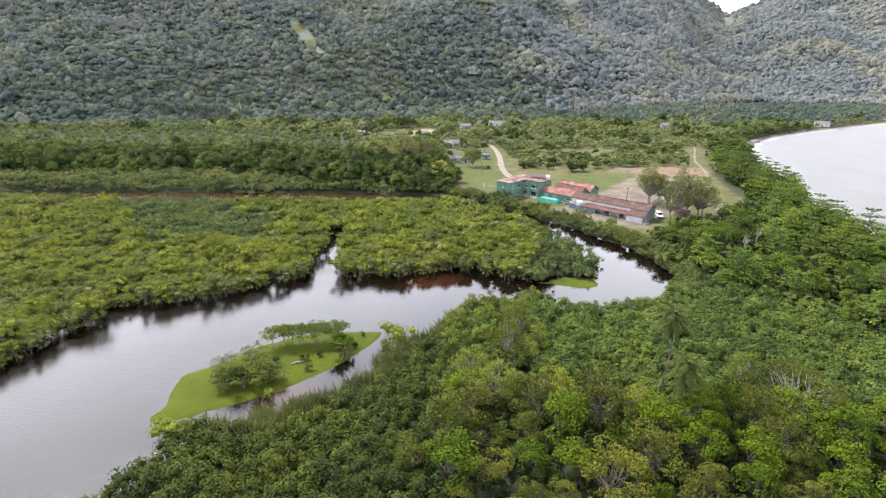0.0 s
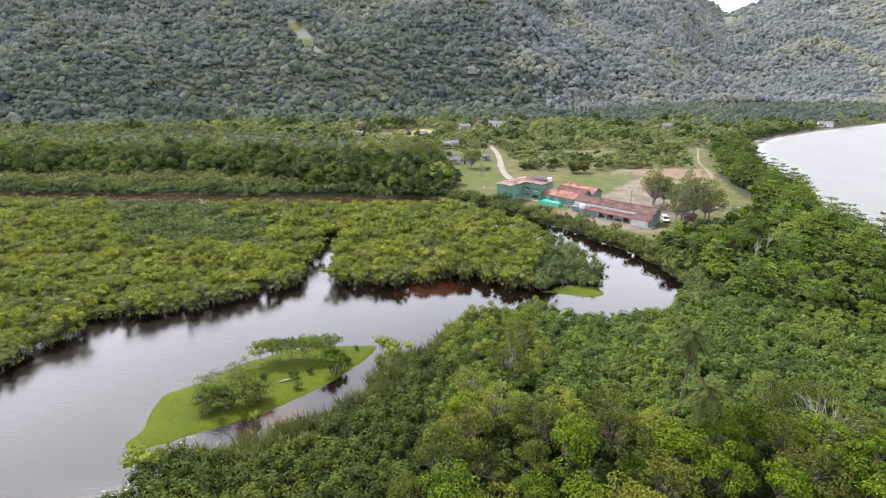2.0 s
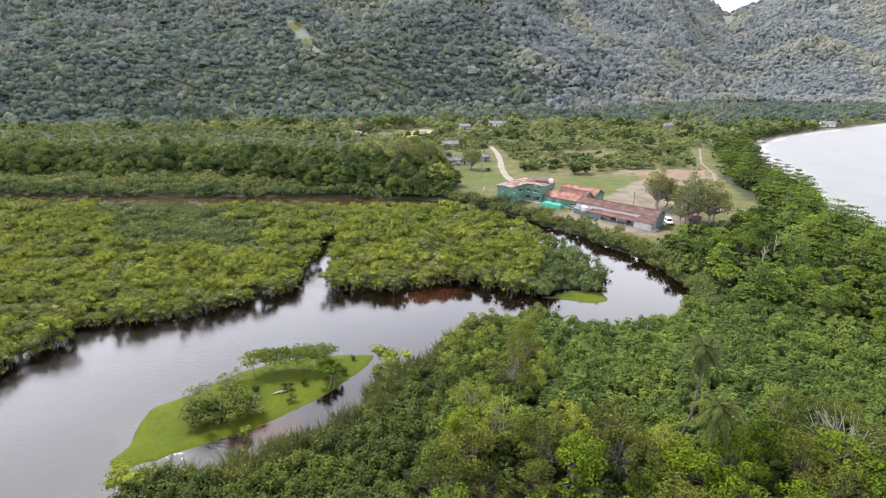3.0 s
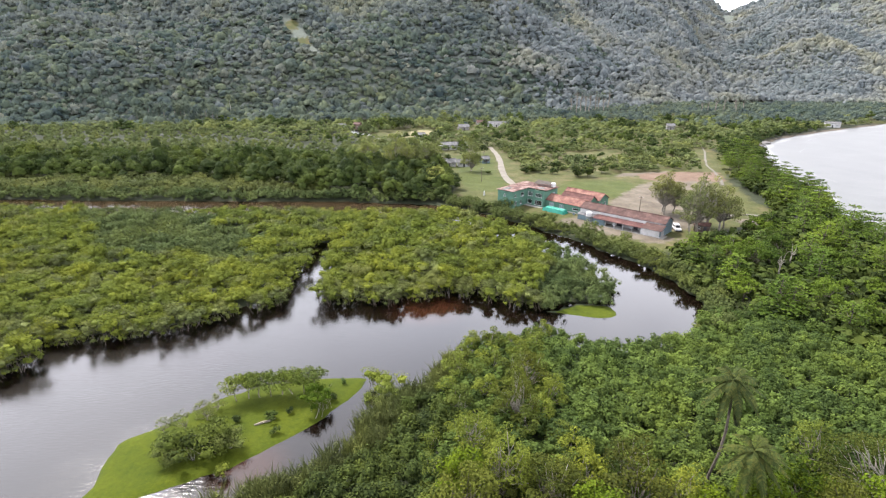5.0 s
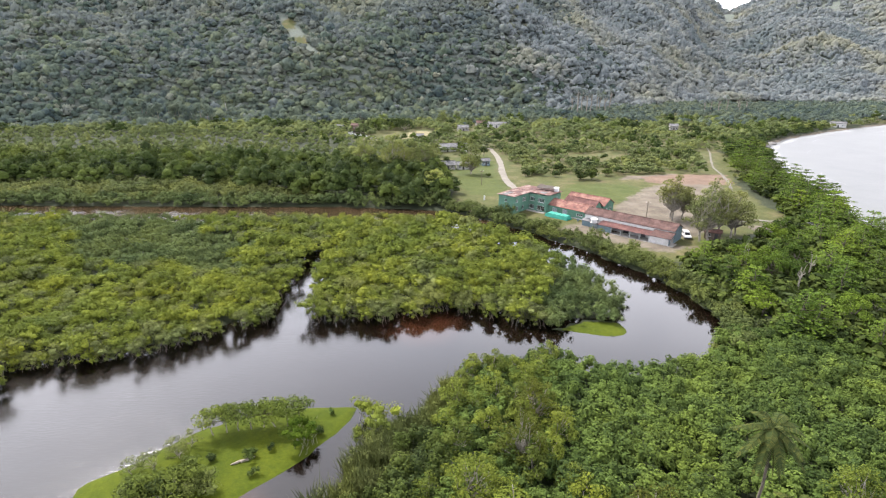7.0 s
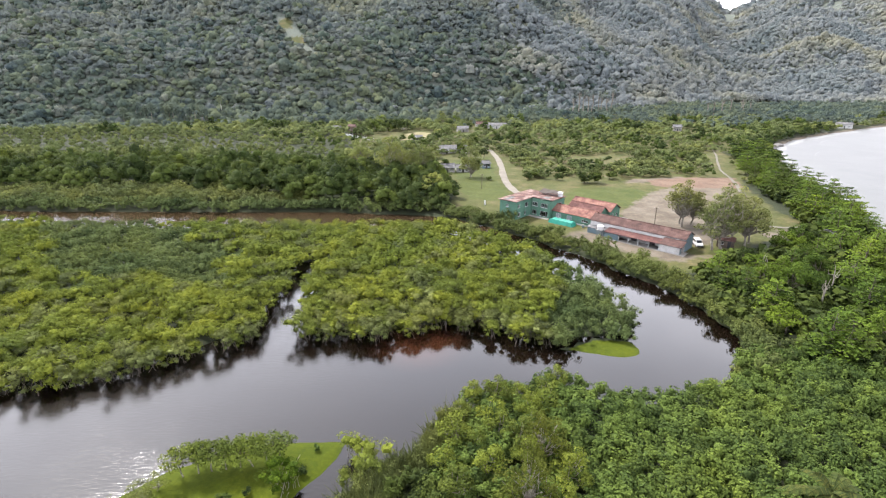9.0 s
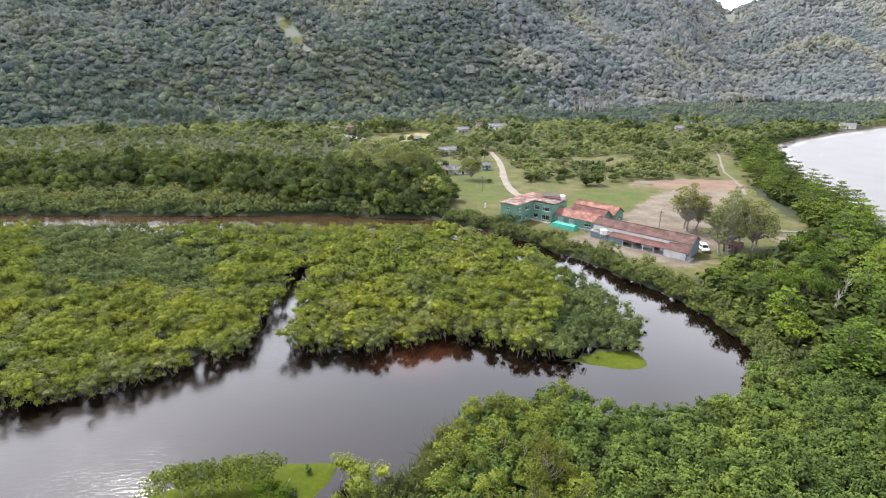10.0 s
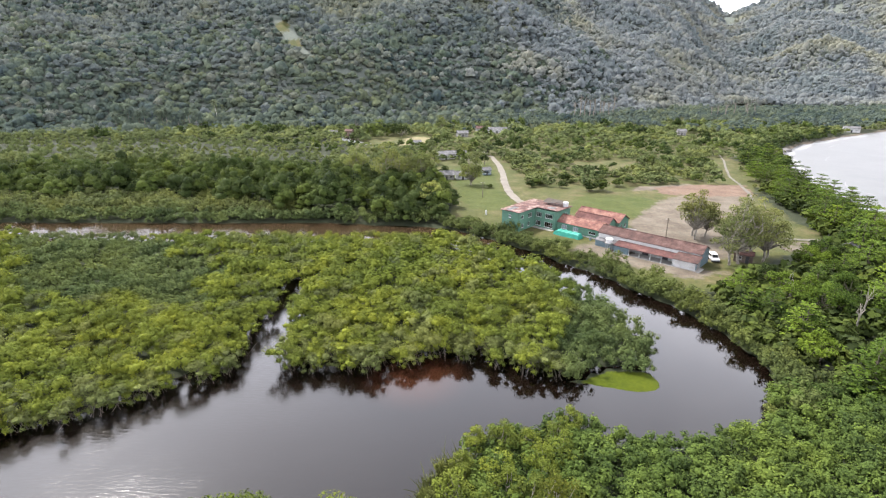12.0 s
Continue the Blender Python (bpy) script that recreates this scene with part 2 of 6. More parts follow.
def ground_z(x, y):
    x, y = np.asarray(x, float), np.asarray(y, float)
    w = wet(x, y)
    low = np.where(inside(BASIN, x, y), 0.42 - 0.54 * smooth(-6.5, -3, w), 0.45 + 1.05 * smooth(2, 14, -w))
    low = np.where((reach(ISLET, x, y) > -2) | (reach(TONGUE, x, y) > -0.6), 0.22, low)
    z = np.where(w > 0, -1.6 * smooth(-0.2, 4.0, w), low * smooth(0, 1.6, -w))
    z = z + np.where(w < -4, 0.12 * waves(x, y, 8, 9.0), 0)
    a = x / np.maximum(y, 60)
    rise = np.maximum(0, y + 10 * waves(x, y, 4, 160) - np.interp(a, HILL_A, HILL_FOOT))
    slope, top = np.interp(a, HILL_A, HILL_SLOPE), np.interp(a, HILL_A, HILL_TOP)
    h = rise * slope * smooth(-40, 110, rise)
    h = h * (1 + 0.16 * waves(x * 1.25, y * 0.55, 9, 260)) + 9 * waves(x, y, 10, 120) * smooth(40, 200, rise)
    over = np.maximum(h, 1e-6) / top
    h = top * over / (1 + over ** 3) ** (1 / 3)
    return z + h


def graded(lo, hi, step, first, last, grow=1.09):
    mid = list(np.arange(lo, hi + 0.1, step))
    s, v = step, hi
    while v < last:
        s *= grow
        v += s
        mid.append(v)
    s, v = step, lo
    while v > first:
        s *= grow
        v -= s
        mid.insert(0, v)
    return np.array(mid)


def mesh_data(name, verts, faces, mats=(), tint=None, smooth_faces=False):
    """A mesh from arrays of corners and of four-sided faces."""
    me = bpy.data.meshes.new(name)
    verts, faces = np.ascontiguousarray(verts, np.float32), np.ascontiguousarray(faces, np.int32)
    me.vertices.add(len(verts))
    me.vertices.foreach_set("co", verts.ravel())
    me.loops.add(faces.size)
    me.loops.foreach_set("vertex_index", faces.ravel())
    me.polygons.add(len(faces))
    me.polygons.foreach_set("loop_start", np.arange(len(faces), dtype=np.int32) * faces.shape[1])
    me.polygons.foreach_set("use_smooth", np.full(len(faces), smooth_faces))
    me.update(calc_edges=True)
    for m in mats:
        me.materials.append(m)
    if tint is not None:
        me.attributes.new("tint", "FLOAT", "POINT").data.foreach_set("value", np.ascontiguousarray(tint, np.float32))
    return me


def sheet(xs, ys, height):
    gx, gy = np.meshgrid(xs, ys)
    v = np.stack([gx.ravel(), gy.ravel(), height(gx.ravel(), gy.ravel())], 1)
    nx = len(xs)
    i = (np.arange(len(ys) - 1)[:, None] * nx + np.arange(nx - 1)).ravel()
    return v, np.stack([i, i + 1, i + nx + 1, i + nx], 1)


# ground: soil, grass, sand and forest floor by region
def ground_material():
    m, n, l, b = material("ground_cover", 0.95, 0.1)
    pos = n.new("ShaderNodeNewGeometry").outputs["Position"]
    fine, mid, big = noise_node(n, l, 1.6, 5.0), noise_node(n, l, 0.16, 5.0), noise_node(n, l, 0.03, 4.0)
    floor = ramp(n, l, mid, [(0.3, (0.013, 0.016, 0.009)), (0.7, (0.024, 0.029, 0.015))])
    grass = ramp(n, l, mid, [(0.3, (0.0290, 0.0360, 0.0100)), (0.5, (0.0420, 0.0440, 0.0150)), (0.7, (0.0670, 0.0560, 0.0280))])
    sand = ramp(n, l, mid, [(0.28, (0.0500, 0.0410, 0.0310)), (0.5, (0.0740, 0.0620, 0.0480)), (0.72, (0.0960, 0.0840, 0.0680))])
    tuft = ramp(n, l, noise_node(n, l, 0.7, 6.0, 0.7), [(0.3, (0.68, 0.74, 0.70)), (0.5, (1, 1, 1)), (0.7, (1.3, 1.22, 1.12))])
    grass, sand = mixed(n, l, 1.0, grass, tuft, "MULTIPLY"), mixed(n, l, 0.7, sand, tuft, "MULTIPLY")
    marsh = mixed(n, l, 1.0, ramp(n, l, fine, [(0.3, (0.0240, 0.0340, 0.0012)), (0.7, (0.0360, 0.0460, 0.0016))]), ramp(n, l, mid, [(0.32, (0.78, 0.84, 0.8)), (0.66, (1.12, 1.08, 1.0))]), "MULTIPLY")
    col = floor
    # hill ground is paled towards the hazy crowns, to lighten the gaps between them
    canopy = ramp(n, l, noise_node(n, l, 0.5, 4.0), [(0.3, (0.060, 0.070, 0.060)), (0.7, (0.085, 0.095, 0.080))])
    lawn = mixed(n, l, 1.0, ramp(n, l, mid, [(0.3, (0.0270, 0.0370, 0.0085)), (0.7, (0.0420, 0.0480, 0.0135))]), tuft, "MULTIPLY")
    straw = mixed(n, l, 1.0, ramp(n, l, mid, [(0.3, (0.0980, 0.0860, 0.0440)), (0.7, (0.1250, 0.1120, 0.0640))]), tuft, "MULTIPLY")
    clay = mixed(n, l, 0.7, ramp(n, l, mid, [(0.3, (0.0690, 0.0450, 0.0320)), (0.7, (0.0980, 0.0690, 0.0520))]), tuft, "MULTIPLY")
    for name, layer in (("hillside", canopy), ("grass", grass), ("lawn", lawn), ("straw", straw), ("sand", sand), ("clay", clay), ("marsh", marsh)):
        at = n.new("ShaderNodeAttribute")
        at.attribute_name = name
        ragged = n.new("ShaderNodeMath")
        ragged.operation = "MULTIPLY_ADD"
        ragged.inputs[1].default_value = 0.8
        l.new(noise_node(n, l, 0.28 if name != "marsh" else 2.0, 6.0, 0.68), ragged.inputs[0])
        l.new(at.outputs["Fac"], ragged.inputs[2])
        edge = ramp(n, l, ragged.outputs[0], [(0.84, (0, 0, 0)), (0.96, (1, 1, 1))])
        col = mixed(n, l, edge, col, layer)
    grain = ramp(n, l, noise_node(n, l, 4.0, 3.0), [(0.25, (0.8, 0.8, 0.8)), (0.75, (1.15, 1.15, 1.15))])
    l.new(mixed(n, l, 1.0, col, grain, "MULTIPLY"), b.inputs["Base Color"])
    bump(n, l, b, fine, 0.6, 0.12)
    return m


HILL_OPEN = ([(-178, 648), (-160, 640), (-142, 614), (-122, 592), (-134, 588), (-158, 612)], [(514, 976), (522, 975), (525, 946), (518, 946)])
GRASS_AREAS = [np.array(p, float) for p in (
    [(-6, 308), (2, 270), (8, 236), (3, 214), (14, 202), (22, 194), (38, 177), (46, 168), (57, 156), (66, 152), (84, 170), (112, 188), (120, 218), (128, 250),
     (112, 262), (88, 258), (70, 266), (40, 262), (37, 300), (34, 334), (22, 334), (8, 318)],
    [(66, 306), (92, 304), (108, 316), (100, 330), (72, 326)], [(-46, 402), (-36, 384), (-20, 386), (-8, 440), (-32, 438)],
    [(-60, 385), (-40, 352), (0, 305), (34, 258), (150, 262), (165, 340), (300, 470), (520, 560), (300, 640), (-60, 500)],
    [(104, 205), (116, 220), (118, 196), (106, 178), (98, 182)],
    [(36, 262), (60, 268), (112, 268), (134, 284), (150, 330), (120, 350), (60, 345), (38, 330)])]
HILL_CLEAR = [np.array(p, float) for p in HILL_OPEN]
SAND_AREAS = [np.array(p, float) for p in (
    [(61, 206), (72, 222), (86, 240), (100, 250), (112, 262), (122, 256), (118, 240), (104, 214), (92, 190), (80, 176), (70, 172), (66, 182), (58, 190)],
    [(38, 184), (47, 174), (61, 160), (72, 164), (62, 172), (46, 188)], [(96, 184), (108, 188), (122, 192), (124, 188), (108, 182), (98, 180)],
    [(80, 256), (112, 262), (110, 270), (84, 264)], [(128, 140), (134, 150), (139, 187), (151, 209), (164, 243), (205, 350), (224, 376), (215, 384), (194, 352), (152, 240), (130, 190)])]
LAWN_AREAS = [np.array(p, float) for p in (
    [(2, 300), (8, 268), (9, 240), (13, 226), (24, 224), (29, 236), (27, 254), (27, 272), (28, 300), (27, 322), (20, 322)],
    [(46, 222), (54, 246), (78, 246), (90, 232), (84, 222), (68, 214)],
    [(6, 412), (24, 414), (22, 432), (4, 430)],
    [(160, 336), (148, 300), (135, 270), (131, 252), (123, 254), (128, 276), (139, 304), (151, 338)])]
STRAW_AREAS = [np.array(p, float) for p in ([(-24, 386), (-4, 392), (-6, 434), (-24, 436)],)]
CLAY_AREAS = [np.array(p, float) for p in ([(90, 250), (107, 246), (126, 246), (133, 268), (112, 268), (92, 262)],)]
xs, ys = graded(-120, 150, 1.5, -4200, 4300, 1.08), graded(30, 262, 1.5, -900, 4600, 1.07)
gv, gf = sheet(xs, ys, ground_z)
ground_mesh = mesh_data("ground", gv, gf, [ground_material()], smooth_faces=True)
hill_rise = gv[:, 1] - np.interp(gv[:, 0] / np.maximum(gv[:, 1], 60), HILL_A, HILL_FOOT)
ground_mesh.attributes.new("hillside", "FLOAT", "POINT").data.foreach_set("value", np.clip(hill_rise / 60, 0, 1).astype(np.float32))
for key, areas, soft in (("grass", GRASS_AREAS + HILL_CLEAR + LAWN_AREAS[3:], 6.0), ("lawn", LAWN_AREAS[:3], 8.0), ("straw", STRAW_AREAS, 6.0), ("sand", SAND_AREAS, 6.0), ("clay", CLAY_AREAS, 6.0), ("marsh", [ISLET, TONGUE], 0.8)):
    d = np.full(len(gv), -99.0)
    for p in areas:
        d = np.maximum(d, reach(p, gv[:, 0], gv[:, 1]))
    if key == "sand":
        d = np.maximum(d, 4 + reach(SEA, gv[:, 0], gv[:, 1]))
    ground_mesh.attributes.new(key, "FLOAT", "POINT").data.foreach_set("value", np.clip(0.5 + d / soft / 2, 0, 1).astype(np.float32))
tagged(new("ground", ground_mesh), "flat estuary land with grass, sand and wooded hills", "ground", kind="structure")


def water_material(name, deep, ripple, strength, rough, stretch, milk=None):
    m, n, l, b = material(name, rough, 0.5)
    b.inputs["IOR"].default_value = 1.36
    stain = noise_node(n, l, 0.05, 4.0)
    col = ramp(n, l, stain, [(0.3, deep), (0.7, milk or tuple(v * 1.5 for v in deep))])
    if milk is None:
        # shallow bars of red-brown sand under the tea-coloured water
        for bar in ((-3.0, 120.5, 0.0, 11.0), (-25.0, 72.5, 0.0, 7.0)):
            gap = n.new("ShaderNodeVectorMath")
            gap.operation = "DISTANCE"
            gap.inputs[1].default_value = bar[:3]
            l.new(n.new("ShaderNodeNewGeometry").outputs["Position"], gap.inputs[0])
            near = n.new("ShaderNodeMapRange")
            near.interpolation_type = "SMOOTHSTEP"
            for key, value in (("From Min", bar[3]), ("From Max", bar[3] * 0.25), ("To Min", 0.0), ("To Max", 1.0)):
                near.inputs[key].default_value = value
            l.new(gap.outputs["Value"], near.inputs["Value"])
            col = mixed(n, l, near.outputs["Result"], col, (0.015, 0.0056, 0.0030))
    xyz = n.new("ShaderNodeSeparateXYZ")
    l.new(n.new("ShaderNodeNewGeometry").outputs["Position"], xyz.inputs[0])
    back = n.new("ShaderNodeMapRange")
    for key, value in (("From Min", 184.0), ("From Max", 194.0), ("To Min", 0.0), ("To Max", 1.0)):
        back.inputs[key].default_value = value
    l.new(xyz.outputs["Y"], back.inputs["Value"])
    if milk is None:
        # the back channel is shallow over tan silt
        silt = mixed(n, l, stain, (0.014, 0.0088, 0.0048), (0.028, 0.019, 0.011))
        col = mixed(n, l, back.outputs["Result"], col, silt)
    l.new(col, b.inputs["Base Color"])
    small, wide = noise_node(n, l, ripple, 3.0, 0.55, stretch=stretch), noise_node(n, l, 0.045, 3.0)
    gate = ramp(n, l, wide, [(0.36, (0.22, 0.22, 0.22)), (0.60, (1, 1, 1))])
    # the reach under the trees lies sheltered from the wind
    lee = n.new("ShaderNodeMapRange")
    for key, value in (("From Min", -35.0), ("From Max", 8.0), ("To Min", 1.0), ("To Max", 0.10)):
        lee.inputs[key].default_value = value
    l.new(xyz.outputs["X"], lee.inputs["Value"])
    if milk is None:
        blown = n.new("ShaderNodeMapRange")
        for key, value in (("From Min", -40.0), ("From Max", 5.0), ("To Min", 0.16), ("To Max", rough)):
            blown.inputs[key].default_value = value
        l.new(xyz.outputs["X"], blown.inputs["Value"])
        calm = n.new("ShaderNodeMapRange")
        for key, value in (("From Min", 0.0), ("From Max", 1.0), ("To Max", 0.05)):
            calm.inputs[key].default_value = value
        l.new(back.outputs["Result"], calm.inputs["Value"])
        l.new(blown.outputs["Result"], calm.inputs["To Min"])
        l.new(calm.outputs["Result"], b.inputs["Roughness"])
        gate = mixed(n, l, 1.0, gate, lee.outputs["Result"], "MULTIPLY")
    mul = n.new("ShaderNodeMath")
    mul.operation = "MULTIPLY"
    l.new(small, mul.inputs[0])
    l.new(gate, mul.inputs[1])
    bump(n, l, b, mul.outputs[0], strength, 0.06)
    return m


def flat(name, x0, y0, x1, y1, z, mat):
    return new(name, mesh_data(name, [(x0, y0, z), (x1, y0, z), (x1, y1, z), (x0, y1, z)], [(0, 1, 2, 3)], [mat]))


tagged(flat("river_water", -260, -120, 90, 230, 0.0, water_material("tannin_water", (0.0022, 0.0013, 0.0009), 1.5, 0.85, 0.07, (0.5, 1.7, 1))),
       "calm tea-brown river mirroring the overcast sky", "water", kind="structure")
tagged(flat("sea_water", 100, -900, 4400, 800, 0.02, water_material("bay_water", (0.040, 0.041, 0.040), 0.5, 1.0, 0.5, (0.6, 1.4, 1), (0.056, 0.057, 0.055))),
       "pale bright sea of the bay with surf along the beach", "water", kind="structure")


# ---- plants ----
def unit(v):
    return v / np.maximum(np.linalg.norm(v, axis=-1, keepdims=True), 1e-9)


def leaf_faces(rng, at, normal, size, aspect=0.55, fold=0.18):
    """Pointed leaves or sprays, one four-sided face each."""
    k = len(at)
    t = unit(np.cross(normal, rng.normal(size=(k, 3))))
    s = unit(np.cross(normal, t))
    size = np.broadcast_to(size, k)[:, None]
    t, s, lift = t * size, s * size * aspect, normal * size * fold
    v = np.stack([at + t, at + s + lift, at - t, at - s + lift], 1).reshape(-1, 3)
    return v, np.arange(4 * k).reshape(k, 4)


def join(*pieces):
    vs, fs, at = [], [], 0
    for v, f in pieces:
        vs.append(v)
        fs.append(np.asarray(f) + at)
        at += len(v)
    return np.concatenate(vs), np.concatenate(fs)


def lobed(rng, lobes, count, size, up=0.35, spread=0.55, fill=0.3, low=0.15, aspect=0.55):
    """Leaves over the outside of some rounded lobes: rows of centre and radii."""
    lobes = np.asarray(lobes, float)
    w = (lobes[:, 3] * lobes[:, 5])
    k = rng.choice(len(lobes), count, p=w / w.sum())
    d = unit(rng.normal(size=(count, 3)) + (0, 0, low + 0.25))
    r = 1 - fill * rng.random(count)[:, None] ** 2
    at = lobes[k, :3] + lobes[k, 3:] * d * r
    nrm = unit(d + (0, 0, up) + spread * rng.normal(size=(count, 3)))
    return leaf_faces(rng, at, nrm, size * rng.uniform(0.7, 1.3, count), aspect)


def tube(points, radii, sides=6):
    p, r = np.asarray(points, float), np.asarray(radii, float)
    way = unit(np.gradient(p, axis=0))
    a = unit(np.cross(way, (0.31, 0.95, 0.05)))
    b = np.cross(way, a)
    ang = np.arange(sides) / sides * 2 * np.pi
    v = (p[:, None] + r[:, None, None] * (np.cos(ang)[:, None] * a[:, None] + np.sin(ang)[:, None] * b[:, None])).reshape(-1, 3)
    i = (np.arange(len(p) - 1)[:, None] * sides + np.arange(sides)).ravel()
    j = (np.arange(len(p) - 1)[:, None] * sides + (np.arange(sides) + 1) % sides).ravel()
    return v, np.stack([i, j, j + sides, i + sides], 1)


def bent(rng, a, b, steps=5, sway=0.08):
    a, b = np.array(a, float), np.array(b, float)
    t = np.linspace(0, 1, steps)[:, None]
    off = rng.normal(size=(steps, 3)) * np.linalg.norm(b - a) * sway
    off[0] = off[-1] = 0
    return a + (b - a) * t + off


def mangrove(rng, leaves=170, size=0.33, height=4.6, wide=1.9, skirt=0):
    """Several stems under flat-topped puffs of small leaves."""
    lobes = [(*(rng.normal(size=2) * wide * 0.42), height * rng.uniform(0.58, 0.76), wide * rng.uniform(0.42, 0.66),
              wide * rng.uniform(0.42, 0.66), height * rng.uniform(0.10, 0.16)) for _ in range(8)]
    lobes += [(*(unit(rng.normal(size=2)) * wide * 0.66), height * rng.uniform(0.44, 0.54), wide * 0.42, wide * 0.42, height * 0.11) for _ in range(3)]
    lobes += [(*(unit(rng.normal(size=2)) * wide * 0.75), height * rng.uniform(0.16, 0.34), wide * 0.36, wide * 0.36, height * 0.10) for _ in range(skirt)]
    masses = [lump(rng, x, y, z - rz * 0.25, rx * 0.66, rz * 0.70, 2, 5) for x, y, z, rx, _, rz in lobes]
    crown = join(*masses, lobed(rng, lobes, leaves, size, up=0.5, spread=0.42, fill=0.32, low=0.25, aspect=0.42))
    stems = []
    for _ in range(6):
        foot = (*(rng.normal(size=2) * wide * 0.42), -0.6)
        top = (*(rng.normal(size=2) * wide * 0.5), height * rng.uniform(0.45, 0.75))
        stems.append(tube(bent(rng, foot, top, 4, 0.06), np.linspace(0.06, 0.025, 4), 4))
    return join(*stems), crown


def shrub(rng, leaves=150, size=0.30, height=3.2, wide=1.7, aspect=0.8):
    lobes = [(*(rng.normal(size=2) * wide * 0.45), height * rng.uniform(0.35, 0.80), wide * rng.uniform(0.36, 0.60),
              wide * rng.uniform(0.36, 0.60), height * rng.uniform(0.16, 0.27)) for _ in range(8)]
    masses = [lump(rng, x, y, z - rz * 0.25, rx * 0.6, rz * 0.64, 2, 5) for x, y, z, rx, _, rz in lobes]
    crown = join(*masses, lobed(rng, lobes, leaves, size, up=0.55, spread=0.38, fill=0.22, low=0.3, aspect=aspect))
    stems = [tube(bent(rng, (0, 0, -0.2), (*(rng.normal(size=2) * wide * 0.4), height * 0.6), 3), [0.05, 0.04, 0.02], 4) for _ in range(4)]
    return join(*stems), crown


def reeds(rng, blades=150, height=2.9, wide=1.3):
    """A tuft of tall grass and thin stems: narrow blades that lean outwards, with a few sprays of leaves."""
    foot = np.c_[rng.normal(size=(blades, 2)) * wide * 0.42, np.full(blades, -0.1)]
    lean = rng.normal(size=(blades, 2)) * 0.22 + foot[:, :2] * 0.25
    tall = height * rng.uniform(0.55, 1.05, blades)
    tip = foot + np.c_[lean * tall[:, None], tall]
    mid = foot * 0.5 + tip * 0.5 - np.c_[lean * tall[:, None] * 0.18, np.zeros(blades)]
    side = unit(np.c_[rng.normal(size=(blades, 2)), np.zeros(blades)]) * 0.06
    v = np.stack([foot, mid + side, tip, mid - side], 1).reshape(-1, 3)
    lobes = [(*(rng.normal(size=2) * wide * 0.4), height * rng.uniform(0.35, 0.75), wide * 0.4, wide * 0.4, height * 0.14) for _ in range(5)]
    masses = [lump(rng, x, y, z - 0.4, rx * 0.7, rz, 2, 5) for x, y, z, rx, _, rz in lobes]
    crown = join((v, np.arange(4 * blades).reshape(blades, 4)), *masses, lobed(rng, lobes, 130, 0.14, aspect=0.3))
    return tube([(0, 0, -0.1), (0.1, 0, 1.0), (0.15, 0.1, 2.0)], [0.04, 0.03, 0.015], 4), crown


def broadleaf(rng, leaves=700, size=0.34, height=9.0, wide=3.4, bare=0.35, clumps=16, aspect=0.6, puff=0.30):
    """A trunk that forks into limbs, each ending in a clump of leaves."""
    wood = [tube(bent(rng, (0, 0, -0.3), (rng.normal() * 0.3, rng.normal() * 0.3, height * bare), 4, 0.03), np.linspace(0.20, 0.14, 4) * height / 9, 7)]
    fork = wood[0][0][-7:].mean(0)
    lobes = []
    for k in range(clumps):
        a, q = rng.uniform(0, 6.28), np.sqrt(rng.random())
        top = np.array([np.cos(a) * wide * q * 0.85, np.sin(a) * wide * q * 0.85,
                        height * (bare + (0.94 - bare) * (1 - 0.72 * q * q) * rng.uniform(0.45, 1.0))])
        wood.append(tube(bent(rng, fork * rng.uniform(0.75, 1), top - (0, 0, 0.2), 4, 0.09), np.linspace(0.085, 0.025, 4) * height / 9, 4))
        r = wide * rng.uniform(puff * 0.75, puff * 1.25)
        lobes.append((*top, r, r, r * rng.uniform(0.5, 0.7)))
    return join(*wood), lobed(rng, lobes, leaves, size, up=0.5, spread=0.5, aspect=aspect)


def almond(rng, leaves=1500, height=9.5, wide=4.9):
    """A sea almond: level tiers of large leaves round a straight trunk, with gaps of shade between them."""
    wood = [tube(bent(rng, (0, 0, -0.3), (0, 0, height * 0.96), 5, 0.015), np.linspace(0.24, 0.05, 5), 7)]
    at, nrm = [], []
    tiers = 5
    for k in range(tiers):
        z = height * (0.26 + 0.70 * k / (tiers - 1)) + rng.normal() * 0.15
        r = wide * (1.0 - 0.70 * (k / (tiers - 1)) ** 1.5) * rng.uniform(0.85, 1.12)
        arms = 8 if k < 4 else 5
        share = max(14, int(leaves * (r / wide) ** 2 / 3.6 / arms))
        for j in range(arms):
            a = 6.28 * j / arms + rng.uniform(-0.35, 0.35) + k
            far = r * rng.uniform(0.72, 1.12)
            tip = np.array([np.cos(a) * far, np.sin(a) * far, z + far * rng.uniform(0.0, 0.14)])
            wood.append(tube(bent(rng, (0, 0, z - 0.35), tip, 3, 0.03), [0.06, 0.04, 0.015], 3))
            t = np.sqrt(rng.uniform(0.08, 1.1, share))[:, None]
            p = np.array([0, 0, z]) + (tip - (0, 0, z)) * t + rng.normal(size=(share, 3)) * (0.46, 0.46, 0.055) * (0.5 + t * far / 3.5)
            p[:, 2] -= 0.25 * (rng.random(share) < 0.25)
            at.append(p)
            nrm.append(unit(np.array([0, 0, 1.0]) + 0.26 * rng.normal(size=(share, 3))))
    at, nrm = np.concatenate(at), np.concatenate(nrm)
    return join(*wood), leaf_faces(rng, at, nrm, 0.34 * rng.uniform(0.7, 1.3, len(at)), 0.62)


